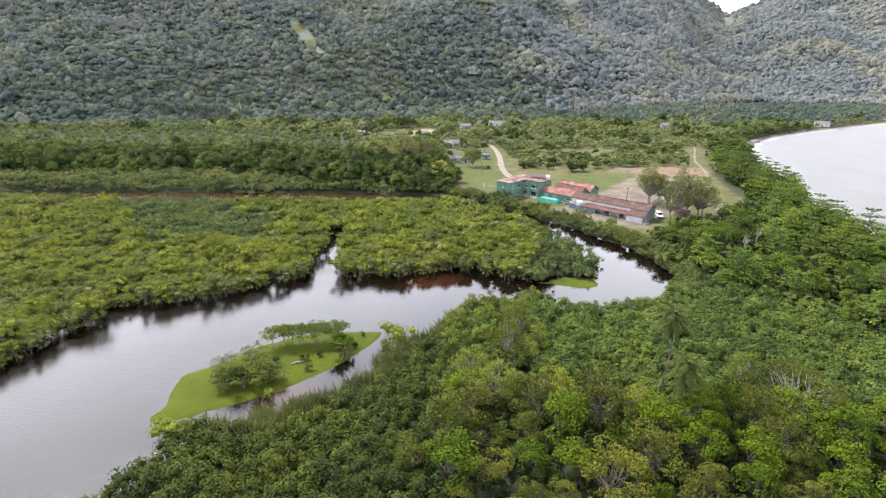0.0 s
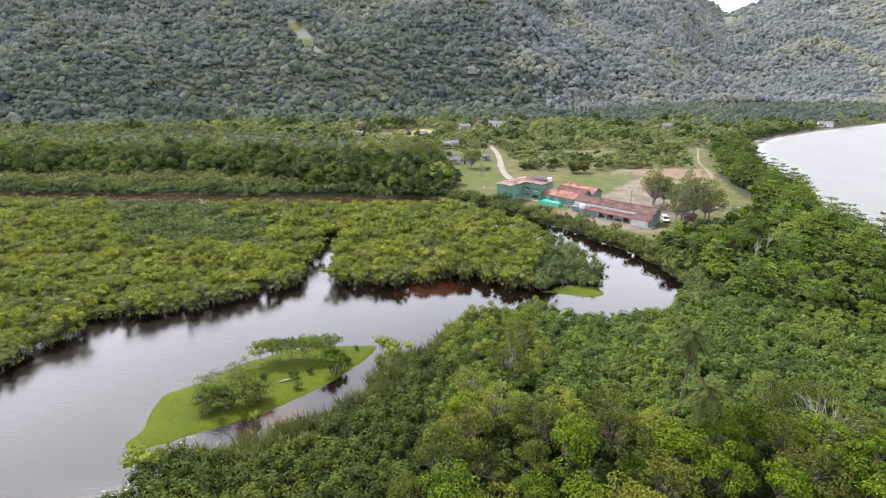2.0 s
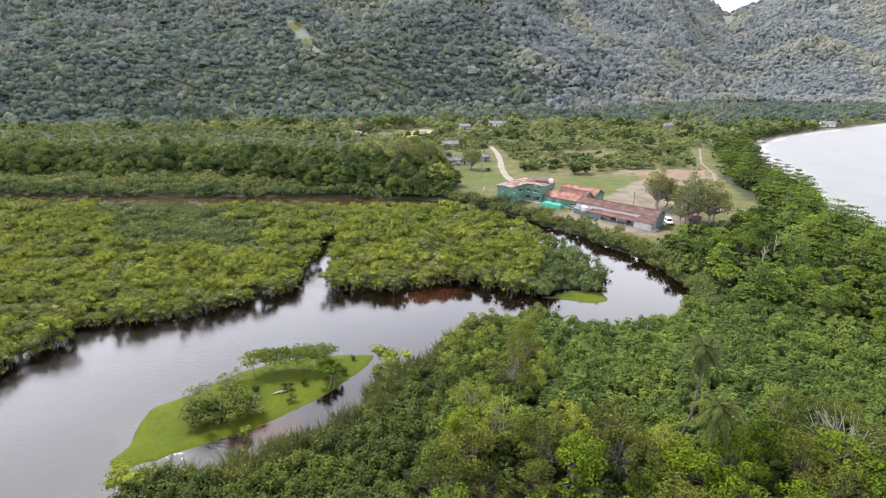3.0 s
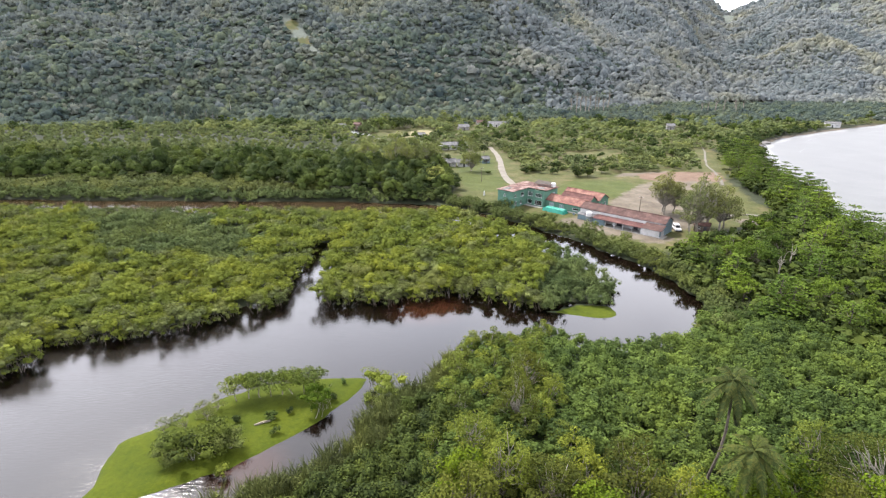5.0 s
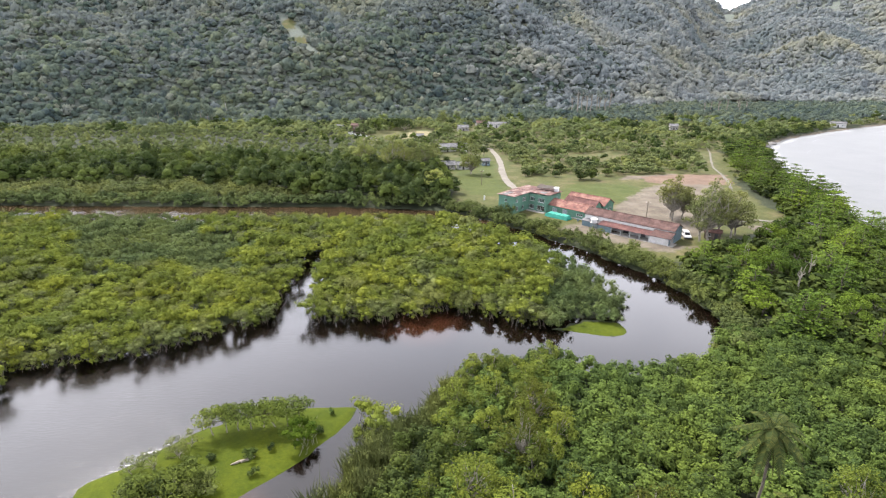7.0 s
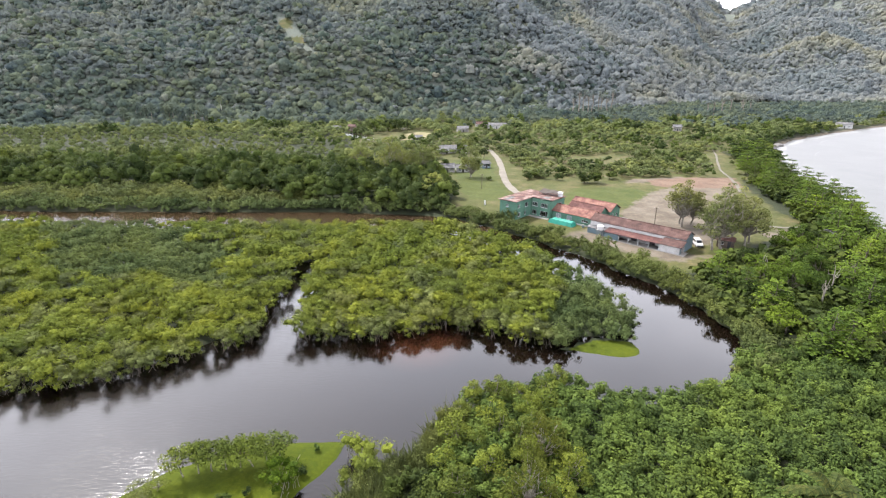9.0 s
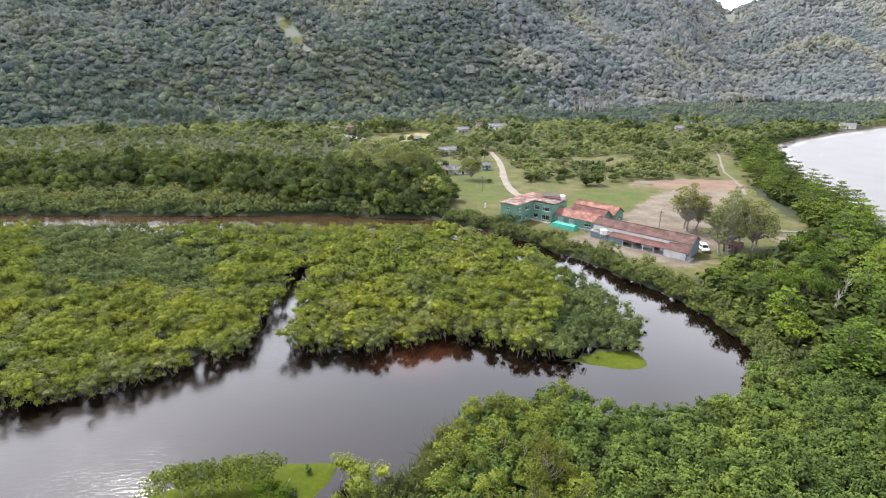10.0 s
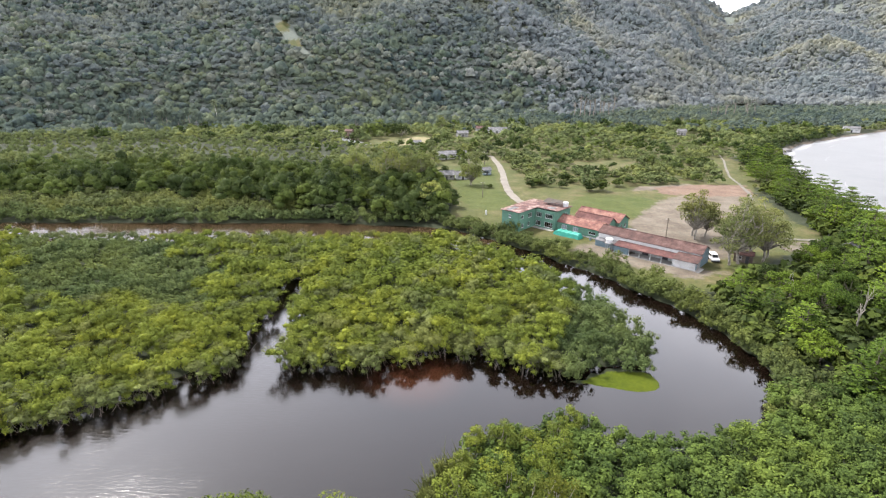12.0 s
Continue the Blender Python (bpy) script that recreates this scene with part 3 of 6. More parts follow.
def palm(rng, height=11.0, fronds=19, long=3.3):
    lean = rng.normal(size=2) * 0.5
    top = np.array([lean[0], lean[1], height])
    wood = tube(bent(rng, (0, 0, -0.3), top, 6, 0.012), np.linspace(0.19, 0.12, 6), 8)
    pieces = []
    for k in range(fronds):
        a, rise = 2.4 * k + rng.uniform(-0.2, 0.2), 1.45 - 2.95 * (k + rng.uniform(0, 1)) / fronds
        t = np.linspace(0, 1, 9)
        out = long * t * (0.2 + 0.8 * np.cos(rise))
        z = long * (rise * 0.75 * t - (0.45 + 0.2 * max(rise, 0)) * t ** 2.1)
        rib = top + np.stack([np.cos(a) * out, np.sin(a) * out, z], 1)
        pieces.append(tube(rib, np.linspace(0.035, 0.008, 9), 3))
        side = np.array([-np.sin(a), np.cos(a), 0])
        for s in (-1, 1):
            base = np.repeat(rib[1:], 3, 0)
            base[::3] += (rib[:-1] - rib[1:]) * 0.66
            base[1::3] += (rib[:-1] - rib[1:]) * 0.33
            ln = 0.62 * np.sin(np.linspace(0.5, 2.9, len(base)))[:, None]
            tip = base + side * s * ln * 0.8 + (0, 0, -0.35) * ln + (rib[-1] - rib[0]) / long * 0.35 * ln
            w = (rib[-1] - rib[0]) / long * 0.10
            v = np.stack([base - w, base + w, tip + w * 0.3, tip - w * 0.3], 1).reshape(-1, 3)
            pieces.append((v, np.arange(len(v)).reshape(-1, 4)))
    return wood, join(*pieces)


def far_crown(rng, subs=4):
    """A whole forest crown as it is seen from far off, about one metre in radius: a dome broken into several rounded masses."""
    masses = [lump(rng, 0, 0, 0, 0.66, rng.uniform(0.5, 0.75), *((3, 8) if subs > 2 else (2, 6)))]
    for k in range(subs):
        a, q = 6.28 / subs * k + rng.uniform(-0.5, 0.5), rng.uniform(0.38, 0.66)
        r = rng.uniform(0.26, 0.44)
        masses.append(lump(rng, np.cos(a) * q, np.sin(a) * q, rng.uniform(-0.10, 0.34), r, r * rng.uniform(0.6, 0.9), 2, 6 if subs > 2 else 5))
    return join(*masses)


def lump(rng, x, y, z, wide, high, rings=2, sides=6):
    """A rounded mass of foliage, uneven all round."""
    ph = np.linspace(0.12, 2.0, rings + 1)
    ang = np.arange(sides) / sides * 2 * np.pi + rng.uniform(0, 1)
    r = rng.uniform(0.6, 1.12, (rings + 1, sides))
    v = np.stack([x + np.sin(ph)[:, None] * np.cos(ang) * wide * r, y + np.sin(ph)[:, None] * np.sin(ang) * wide * r, z + np.cos(ph)[:, None] * high * r], -1).reshape(-1, 3)
    i = (np.arange(rings)[:, None] * sides + np.arange(sides)).ravel()
    j = (np.arange(rings)[:, None] * sides + (np.arange(sides) + 1) % sides).ravel()
    return v, np.stack([i, i + sides, j + sides, j], 1)


def far_tree(rng, height=9.0, wide=3.8, clumps=5, leaves=34, size=0.5, bare=0.15, flat_top=0.66):
    """A tree seen from some hundred metres: masses of foliage with loose sprays on them."""
    masses, lobes = [], []
    for k in range(clumps):
        a, q = rng.uniform(0, 6.28), np.sqrt((k + 0.3) / clumps)
        x, y = np.cos(a) * wide * q * 0.68, np.sin(a) * wide * q * 0.68
        z = height * (bare + (0.80 - bare) * (1 - 0.6 * q * q) * rng.uniform(0.7, 1.08))
        r = wide * rng.uniform(0.30, 0.58)
        masses.append(lump(rng, x, y, z - r * 0.10, r * 0.80, r * flat_top * 0.86, 2, 6))
        lobes.append((x, y, z, r * 1.04, r * 1.04, r * flat_top * 1.15))
    return None, join(*masses, lobed(rng, lobes, leaves, size, up=0.3, spread=0.42, fill=0.3, aspect=0.55))


def protos(kind, count, seed, part_of=1, **options):
    return [kind(np.random.default_rng(seed + k), **options)[part_of] for k in range(count)]


def scatter(name, shapes, places, sizes, seed, mat, label, category, stretch=0.18):
    """Many plants of a stand joined into one object."""
    rng = np.random.default_rng(seed)
    which = rng.integers(len(shapes), size=len(places))
    parts_v, parts_f, tints, at = [], [], [], 0
    for k, (v, f) in enumerate(shapes):
        s = np.flatnonzero(which == k)
        if not len(s):
            continue
        a = rng.uniform(0, 6.28, len(s))[:, None]
        sc, up = sizes[s][:, None], rng.uniform(1 - stretch, 1 + stretch, len(s))[:, None]
        x, y, z = v.T
        w = np.stack([(np.cos(a) * x - np.sin(a) * y) * sc, (np.sin(a) * x + np.cos(a) * y) * sc, z * sc * up], -1) + places[s][:, None]
        parts_v.append(w.reshape(-1, 3))
        parts_f.append((f[None] + (at + np.arange(len(s)) * len(v))[:, None, None]).reshape(-1, 4))
        tints.append(np.repeat(rng.random(len(s)), len(v)))
        at += len(s) * len(v)
    me = mesh_data(name, np.concatenate(parts_v), np.concatenate(parts_f), [mat], np.concatenate(tints), smooth_faces=True)
    return tagged(new(name, me), label, category, kind="stuff")


def plant_thing(name, wood, crown, bark, leaf, label, category, group=""):
    """One plant: an empty at its foot with a trunk and a crown under it."""
    root = tagged(new(name), label, category, group)
    root.empty_display_size = 0.3
    for key, (v, f), m in (("trunk", wood, bark), ("crown", crown, leaf)):
        new(key, mesh_data(key, v, f, [m], smooth_faces=key == "trunk")).parent = root
    return root


def plant_many(name, kind, seed, variants, places, sizes, bark, leaf, label, category, group, **options):
    """Single plants, of a few shapes, each with its own trunk and crown."""
    rng = np.random.default_rng(seed)
    roots = []
    for n, (p, s) in enumerate(zip(places, sizes)):
        m = pose(*p, rng.normal() * 2, rng.normal() * 2, rng.uniform(0, 360)) @ Matrix.Diagonal((s, s, s * rng.uniform(0.9, 1.12), 1))
        if n < variants:
            root = plant_thing(name, *kind(np.random.default_rng(seed + 7 * n), **options), bark, leaf, label, category, group)
            root.matrix_basis = m
            roots.append(root)
        else:
            first = roots[int(rng.integers(len(roots)))]
            made = copy_thing(first, Matrix())
            made.matrix_basis = m
    return roots


def stand(x0, x1, y0, y1, step, seed, jitter=0.46):
    """Plan points of a stand, on a shaken grid, with their ground height, inside the valley that the flight looks into."""
    rng = np.random.default_rng(seed)
    gx, gy = np.meshgrid(np.arange(x0, x1, step), np.arange(y0, y1, step))
    gx = gx + (np.arange(gx.shape[0]) % 2)[:, None] * step * 0.5
    x = gx.ravel() + rng.uniform(-jitter, jitter, gx.size) * step
    y = gy.ravel() + rng.uniform(-jitter, jitter, gx.size) * step
    keep = np.abs(x) < 0.93 * y + 14
    x, y = x[keep], y[keep]
    return np.stack([x, y, ground_z(x, y)], 1)


def clear_of(p, areas, gap=0.0):
    d = np.full(len(p), -99.0)
    for a in areas:
        d = np.maximum(d, reach(a, p[:, 0], p[:, 1]))
    return d < -gap


def sizes_for(p, seed, lo, hi):
    return np.random.default_rng(seed).uniform(lo, hi, len(p))


HOUSE_YARDS = [np.array(p, float) for p in ([(174, 418), (193, 418), (194, 453), (174, 453)], [(322, 456), (340, 466), (338, 478), (322, 472)], [(28, 436), (58, 444), (58, 466), (26, 462)],
    [(8, 410), (26, 412), (26, 436), (8, 436)], [(-70, 408), (-46, 380), (-38, 384), (-62, 414)])]
OPEN = [GRASS_AREAS[k] for k in (0, 1, 2, 4)] + SAND_AREAS + STRAW_AREAS + CLAY_AREAS + LAWN_AREAS[3:] + HOUSE_YARDS
COAST = np.array([(64, 112), (60, 128), (58, 140), (62, 150), (72, 158), (86, 165), (99, 172), (112, 188), (121, 206), (127, 232), (134, 258), (141, 276), (151, 300), (163, 330),
    (196, 385), (236, 420), (300, 462), (300, 441), (256, 412), (219, 379), (199, 351), (184, 315), (170, 281), (159, 244),
    (146, 210), (134, 188), (129, 150), (127, 88), (80, 88), (72, 104)], float)
FOREST = np.array([(-300, 234), (-130, 241), (-86, 238), (-60, 227), (-44, 219), (-22, 215), (-4, 212), (3, 216), (6, 232), (-3, 262), (-10, 300), (-20, 330),
    (-34, 348), (-66, 350), (-100, 372), (-160, 402), (-420, 425), (-420, 234)], float)
GREYPATCH = np.array([(-150, 200), (-128, 190), (-112, 178), (-100, 160), (-92, 149), (-77, 142), (-66, 146), (-55, 142), (-50, 152), (-54, 168), (-74, 180), (-90, 200)], float)
SPITEND = np.array([(22, 116), (20, 124), (27, 138), (32, 160), (44, 150), (46, 120)], float)

# mangrove basin
p = stand(-215, 50, 60, 204, 2.25, 11)
w = wet(p[:, 0], p[:, 1])
p, w = p[inside(BASIN, p[:, 0], p[:, 1]) & (w < 0.45) & (reach(TONGUE, p[:, 0], p[:, 1]) < -0.2)], w[inside(BASIN, p[:, 0], p[:, 1]) & (w < 0.45) & (reach(TONGUE, p[:, 0], p[:, 1]) < -0.2)]
grey = (reach(GREYPATCH, p[:, 0], p[:, 1]) + 5 * waves(p[:, 0], p[:, 1], 21, 18)) > 0
lone = (reach(RIVER, p[:, 0], p[:, 1]) > 0.6) | ((p[:, 0] > 36.5) & (p[:, 1] < 122.5)) | ((np.abs(p[:, 0] + 32) < 6) & (p[:, 1] > 123) & (w > -1.3))
p, w, grey = p[~lone], w[~lone], grey[~lone]
spit = reach(SPITEND, p[:, 0], p[:, 1]) + 2 * waves(p[:, 0], p[:, 1], 22, 9) > 0
soft = np.random.default_rng(12).random(len(p)) < 0.16 + 0.25 * (waves(p[:, 0], p[:, 1], 23, 25) > 0.5)
rim = (w > -2.6) & ~grey & ~spit & (p[:, 1] < 150) & (p[:, 0] > -90)
rim_at = np.flatnonzero(rim)[:280]
rim[:] = False
rim[rim_at] = True
size = sizes_for(p, 13, 0.78, 1.16) * (1 + 0.09 * waves(p[:, 0], p[:, 1], 24, 20) + 0.11 * waves(p[:, 0], p[:, 1], 25, 8)) * np.where((p[:, 1] > 186) & (p[:, 0] < 0), 0.68, 1.0)
near = p[:, 1] < 152
plain = ~grey & ~spit & ~rim
for key, sel, shapes, leaf, label in (
        ("mangrove_thicket", plain & near & ~soft, protos(mangrove, 6, 100, leaves=360, size=0.175), MANGROVE, "dense yellow-green mangrove thicket beside the river"),
        ("grey_mangrove_thicket", plain & near & soft, protos(mangrove, 4, 110, leaves=360, size=0.175), MANGROVE_GREY, "greyish mangroves scattered among the yellow-green thicket"),
        ("inner_mangrove_thicket", plain & ~near & ~soft, protos(mangrove, 5, 120, leaves=130, size=0.26), MANGROVE, "yellow-green mangrove canopy of the inner basin"),
        ("inner_grey_mangrove", plain & ~near & soft, protos(mangrove, 4, 130, leaves=130, size=0.26), MANGROVE_GREY, "grey-green mangrove canopy of the inner basin"),
        ("hibiscus_scrub", grey, protos(shrub, 5, 140, leaves=210, size=0.22, height=3.2, aspect=0.55), GREYSCRUB, "blue-green low scrub in the middle of the mangroves"),
        ("spit_hibiscus", spit, protos(shrub, 5, 150, leaves=380, size=0.17, height=3.6, aspect=0.5), GREYSCRUB, "grey-green leafy shrubs on the tip of the mangrove spit")):
    scatter(key, shapes, p[sel], size[sel], 31, leaf, label, "shrubs", 0.28)
for part_of_rim, leaf, label in ((0, MANGROVE, "yellow-green mangrove tree with dark stems at the water's edge"), (1, MANGROVE_GREY, "grey-green mangrove tree with dark stems at the water's edge")):
    sel = np.flatnonzero(rim)[part_of_rim::2]
    plant_many("mangrove_tree", mangrove, 160 + 50 * part_of_rim, 5, p[sel], size[sel], DARKBARK, leaf, label, "tree",
               "mangroves along the river bank", leaves=520, size=0.165, skirt=4)

# near bank: thicket, airy small trees, leafy carpet and tall trees
p = stand(-60, 80, 26, 114, 1.9, 41)
w = wet(p[:, 0], p[:, 1])
ok = (w < -0.1) & ~inside(BASIN, p[:, 0], p[:, 1]) & (reach(ISLET, p[:, 0], p[:, 1]) < -0.5) & (reach(COAST, p[:, 0], p[:, 1]) < 3)
p, w = p[ok], w[ok]
fuzz = 3 * waves(p[:, 0], p[:, 1], 42, 14)
west = p[:, 0] + fuzz < -2 + 0.1 * (p[:, 1] - 60)
tall_zone = (p[:, 1] + fuzz * 1.3 < 62) & ~west
reedy = (w > -5.5 + fuzz * 0.5) & (p[:, 0] < 5) & (p[:, 1] > 60)
carpet = ~west & ~tall_zone & ~reedy
size = sizes_for(p, 43, 0.75, 1.2)
scatter("dark_thicket", protos(shrub, 6, 200, leaves=310, size=0.175, height=3.4, aspect=0.5), p[west & ~reedy], size[west & ~reedy], 44, THICKET,
        "dense dark green thicket on the near river bank", "shrubs")
scatter("bank_scrub", protos(reeds, 6, 210), p[reedy], size[reedy] * 1.05, 45, MANGROVE_GREY,
        "straggly olive scrub and tall grass along the near bank", "shrubs")
scatter("leafy_carpet", protos(shrub, 6, 220, leaves=330, size=0.175, height=3.0, wide=1.6, aspect=0.6), p[carpet], size[carpet], 46, HIBISCUS,
        "low carpet of broad-leaved green shrubs on the near bank", "shrubs")
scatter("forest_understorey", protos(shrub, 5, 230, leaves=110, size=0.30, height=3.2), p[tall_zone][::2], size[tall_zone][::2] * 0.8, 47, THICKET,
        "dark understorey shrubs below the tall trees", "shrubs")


p_back = stand(-46, 92, -26, 30, 4.6, 48)
p_back = np.concatenate([p_back, np.array([(x, y, ground_z(x, y)) for x in np.arange(-38, 92, 4.6) for y in np.arange(-26, 27, 4.6) if abs(x) >= 0.93 * y + 14])])
p_back = p_back[wet(p_back[:, 0], p_back[:, 1]) < -3]
scatter("woods_behind", protos(far_tree, 6, 235, height=8.0, leaves=60, size=0.5), p_back, sizes_for(p_back, 49, 0.6, 1.1), 50, THICKET,
        "dense wood on the near bank below the start of the flight", "trees")


def spread_out(cands, gap, limit):
    """Picks plan points no nearer to one another than the gap."""
    out = []
    for c in cands:
        if all((c[0] - o[0]) ** 2 + (c[1] - o[1]) ** 2 > gap * gap for o in out):
            out.append(c)
            if len(out) >= limit:
                break
    return np.array(out)


rng = np.random.default_rng(51)
c = p[tall_zone & (w < -3)]
c = spread_out(c[rng.permutation(len(c))], 4.1, 150)
kind = (waves(c[:, 0], c[:, 1], 52, 12) + 0.6 * rng.normal(size=len(c))) > -0.1
plant_many("bright_tree", broadleaf, 300, 6, c[kind], sizes_for(c[kind], 53, 0.6, 1.25), DARKBARK, BRIGHT,
           "bright yellow-green broadleaf tree of the near woods", "tree", "trees of the near woods", leaves=2000, size=0.165, height=8.5, wide=3.3, clumps=20)
plant_many("olive_tree", broadleaf, 320, 5, c[~kind], sizes_for(c[~kind], 54, 0.65, 1.3), DARKBARK, OLIVE,
           "olive-green tree with thin bare branches", "tree", "trees of the near woods", leaves=2100, size=0.145, height=8.0, wide=3.4, puff=0.26, clumps=24, aspect=0.5)
c = p[(carpet | (reedy & (p[:, 0] > 1))) & (p[:, 0] < 17 + fuzz) & (w < -1.2)]
c = spread_out(c[rng.permutation(len(c))], 3.4, 70)
plant_many("bank_tree", broadleaf, 340, 5, c, sizes_for(c, 55, 0.6, 0.95), BARK, MANGROVE, "small airy yellow-green tree on the near bank", "tree",
           "small trees on the near bank", leaves=1200, size=0.18, height=7.0, wide=2.8, bare=0.25, clumps=20)
for n, (x, y, h) in enumerate(((31.8, 66.2, 17.2), (31.4, 59.4, 13.2))):
    root = plant_thing("coconut_palm", *palm(np.random.default_rng(70 + n), h - 1.0, 27, 3.5), DARKBARK, PALMLEAF, "tall coconut palm rising out of green scrub", "palm", "coconut palms")
    root.location = (x, y, ground_z(x, y))

# far bank of the river, below the houses
p = stand(2, 66, 108, 212, 1.9, 61)
w = wet(p[:, 0], p[:, 1])
strip = ~inside(BASIN, p[:, 0], p[:, 1]) & (w < 0.45) & (w > -6.6 - 2.2 * waves(p[:, 0], p[:, 1], 62, 11)) & (p[:, 1] > 108)
p = p[strip]
scatter("riverside_shrubs", protos(shrub, 6, 240, leaves=300, size=0.19, height=3.0, aspect=0.5), p, sizes_for(p, 63, 0.5, 1.3), 64, RIVERSIDE,
        "green shrubs hanging over the river below the houses", "shrubs")

# trees along the beach: large almonds next to the sea, mixed trees behind them
p = stand(58, 300, 88, 470, 6.8, 71)
d = reach(COAST, p[:, 0], p[:, 1])
shore = -reach(SEA, p[:, 0], p[:, 1])
keep = (d > 0.8) & (shore > np.interp(p[:, 1], [250, 285], [4.0, 7.5])) & (wet(p[:, 0], p[:, 1]) < -2.5)
p, shore = p[keep], shore[keep]
pick = p[:, 1] < 345
inland = pick & (shore > 26) & (p[:, 1] < 176)
size = sizes_for(p, 72, 0.66, 1.1) * np.interp(p[:, 1], [205, 265, 300], [1.0, 0.92, 0.84])
plant_many("sea_almond_tree", almond, 360, 7, p[pick & ~inland], size[pick & ~inland], DARKBARK, ALMOND,
           "sea almond tree with level tiers of green leaves", "tree", "trees along the beach")
sort = np.random.default_rng(77).random(len(p))
plant_many("coast_tree", broadleaf, 380, 5, p[inland & (sort < 0.5)], size[inland & (sort < 0.5)] * 0.86, DARKBARK, ALMOND, "dense green tree between river and beach", "tree",
           "trees between river and beach", leaves=1150, size=0.24, height=8.5, wide=3.9)
plant_many("broad_tree", broadleaf, 385, 4, p[inland & (sort >= 0.5) & (sort < 0.74)], size[inland & (sort >= 0.5) & (sort < 0.74)] * 0.8, DARKBARK, DARKWOOD, "dark green tree between river and beach", "tree",
           "trees between river and beach", leaves=1150, size=0.24, height=8.0, wide=3.9)
plant_many("tiered_tree", almond, 388, 4, p[inland & (sort >= 0.74)], size[inland & (sort >= 0.74)] * 0.95, DARKBARK, ALMOND, "sea almond with wide level tiers beside the river wood", "tree",
           "trees between river and beach")
scatter("far_beach_trees", protos(far_tree, 5, 390, height=9.5, wide=4.6, clumps=7, leaves=80, size=0.45, flat_top=0.45), p[~pick], size[~pick], 73, SCRUB, "row of green trees at the far end of the beach", "trees")
p = stand(150, 300, 300, 470, 4.6, 78)
p = p[(reach(COAST, p[:, 0], p[:, 1]) > 0) & (reach(SEA, p[:, 0], p[:, 1]) < -2.5) & clear_of(p, HOUSE_YARDS, 1.0)]
scatter("beach_head_trees", protos(far_tree, 5, 395, height=7.0, wide=4.4, clumps=6, leaves=90, size=0.4, flat_top=0.45), p, sizes_for(p, 79, 0.55, 1.1), 80, DARKWOOD,
        "dark green trees leaning over the head of the beach", "trees")
p = stand(58, 150, 88, 260, 3.2, 74)
p = p[(reach(COAST, p[:, 0], p[:, 1]) > 0) & (wet(p[:, 0], p[:, 1]) < -0.5)]
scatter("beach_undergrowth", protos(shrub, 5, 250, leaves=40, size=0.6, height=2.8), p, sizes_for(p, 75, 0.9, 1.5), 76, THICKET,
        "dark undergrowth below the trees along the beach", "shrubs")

# dark wood beyond the back channel, with a light fringe
p = stand(-330, 10, 210, 430, 6.3, 81)
d = reach(FOREST, p[:, 0], p[:, 1])
wood = p[(d > -1.5) & (wet(p[:, 0], p[:, 1]) < -1.5)]
big = np.random.default_rng(82).random(len(wood)) < 0.3
front = wood[:, 1] < 290
tall = sizes_for(wood, 83, 0.75, 1.6) * np.interp(wood[:, 1] + 0.12 * (wood[:, 0] + 60), [255, 285, 330], [1.0, 0.74, 0.5])
scatter("dark_wood", protos(far_tree, 8, 400, wide=4.4, leaves=520, size=0.24, clumps=12, bare=0.05), wood[front], tall[front], 84, DARKWOOD,
        "dense dark green wood behind the back channel", "trees")
scatter("inner_wood", protos(far_tree, 8, 410, leaves=110, size=0.40, clumps=7), wood[~front], tall[~front], 88, SCRUB,
        "green canopy of the wood towards the hills", "trees")
p = stand(-260, 4, 212, 262, 2.3, 85)
w = wet(p[:, 0], p[:, 1])
fr = (reach(FOREST, p[:, 0], p[:, 1]) < 3.5) & (w < 0.2) & (p[:, 1] > 208) & (p[:, 0] < 3)
lush = (w + 2 * waves(p[:, 0], p[:, 1], 89, 17) > -6) | (p[:, 0] > -40)
for key, sel, leaf in (("channel_fringe", fr & ~lush, MANGROVE_GREY), ("channel_bank_shrubs", fr & lush, GREYSCRUB)):
    scatter(key, protos(shrub, 5, 260, leaves=130, size=0.27, height=3.0, aspect=0.55), p[sel], sizes_for(p[sel], 86, 0.6, 1.35), 87, leaf,
            "light green fringe of shrubs along the back channel", "shrubs", 0.3)

# scrub of the plain, up to the foot of the hills
p = stand(-560, 620, 238, 700, 5.6, 91)
foot = np.interp(p[:, 0] / p[:, 1], HILL_A, HILL_FOOT)
x, y = p[:, 0], p[:, 1]
ok = (wet(x, y) < -3) & (reach(FOREST, x, y) < -1) & (reach(COAST, x, y) < -2) & clear_of(p, OPEN, 2.0) & (y < foot + 8)
thin = (x > 30) & (x < 150) & (y < 345)
ok &= ~thin | (waves(x, y, 92, 34) + 0.35 * waves(x, y, 93, 12) > np.where(y > 262, -0.45, -0.1))
p = p[ok]
dark = waves(p[:, 0], p[:, 1], 94, 40) + 0.5 * waves(p[:, 0], p[:, 1], 95, 15) > np.where(p[:, 1] > 390, 0.85, 0.35)
grown = sizes_for(p, 96, 0.4, 1.0) * np.interp(p[:, 1], [300, 350, 400, 420], [0.72, 0.85, 1.0, 1.25])
# haze-tinted trees take over little by little with distance
far = (p[:, 1] - 492) / 45 + 0.8 * waves(p[:, 0], p[:, 1], 99, 70) + 0.35 * np.random.default_rng(99).normal(size=len(p)) > 0.0
scatter("foothill_wood", protos(far_tree, 6, 440, height=8.5, wide=4.4, clumps=4, leaves=32, size=0.46), p[far], grown[far], 100, HAZED_FOOTWOOD,
        "grey-green wood rising to the foot of the hills, haze in its colour", "trees")
p, grown, dark = p[~far], grown[~far], dark[~far]
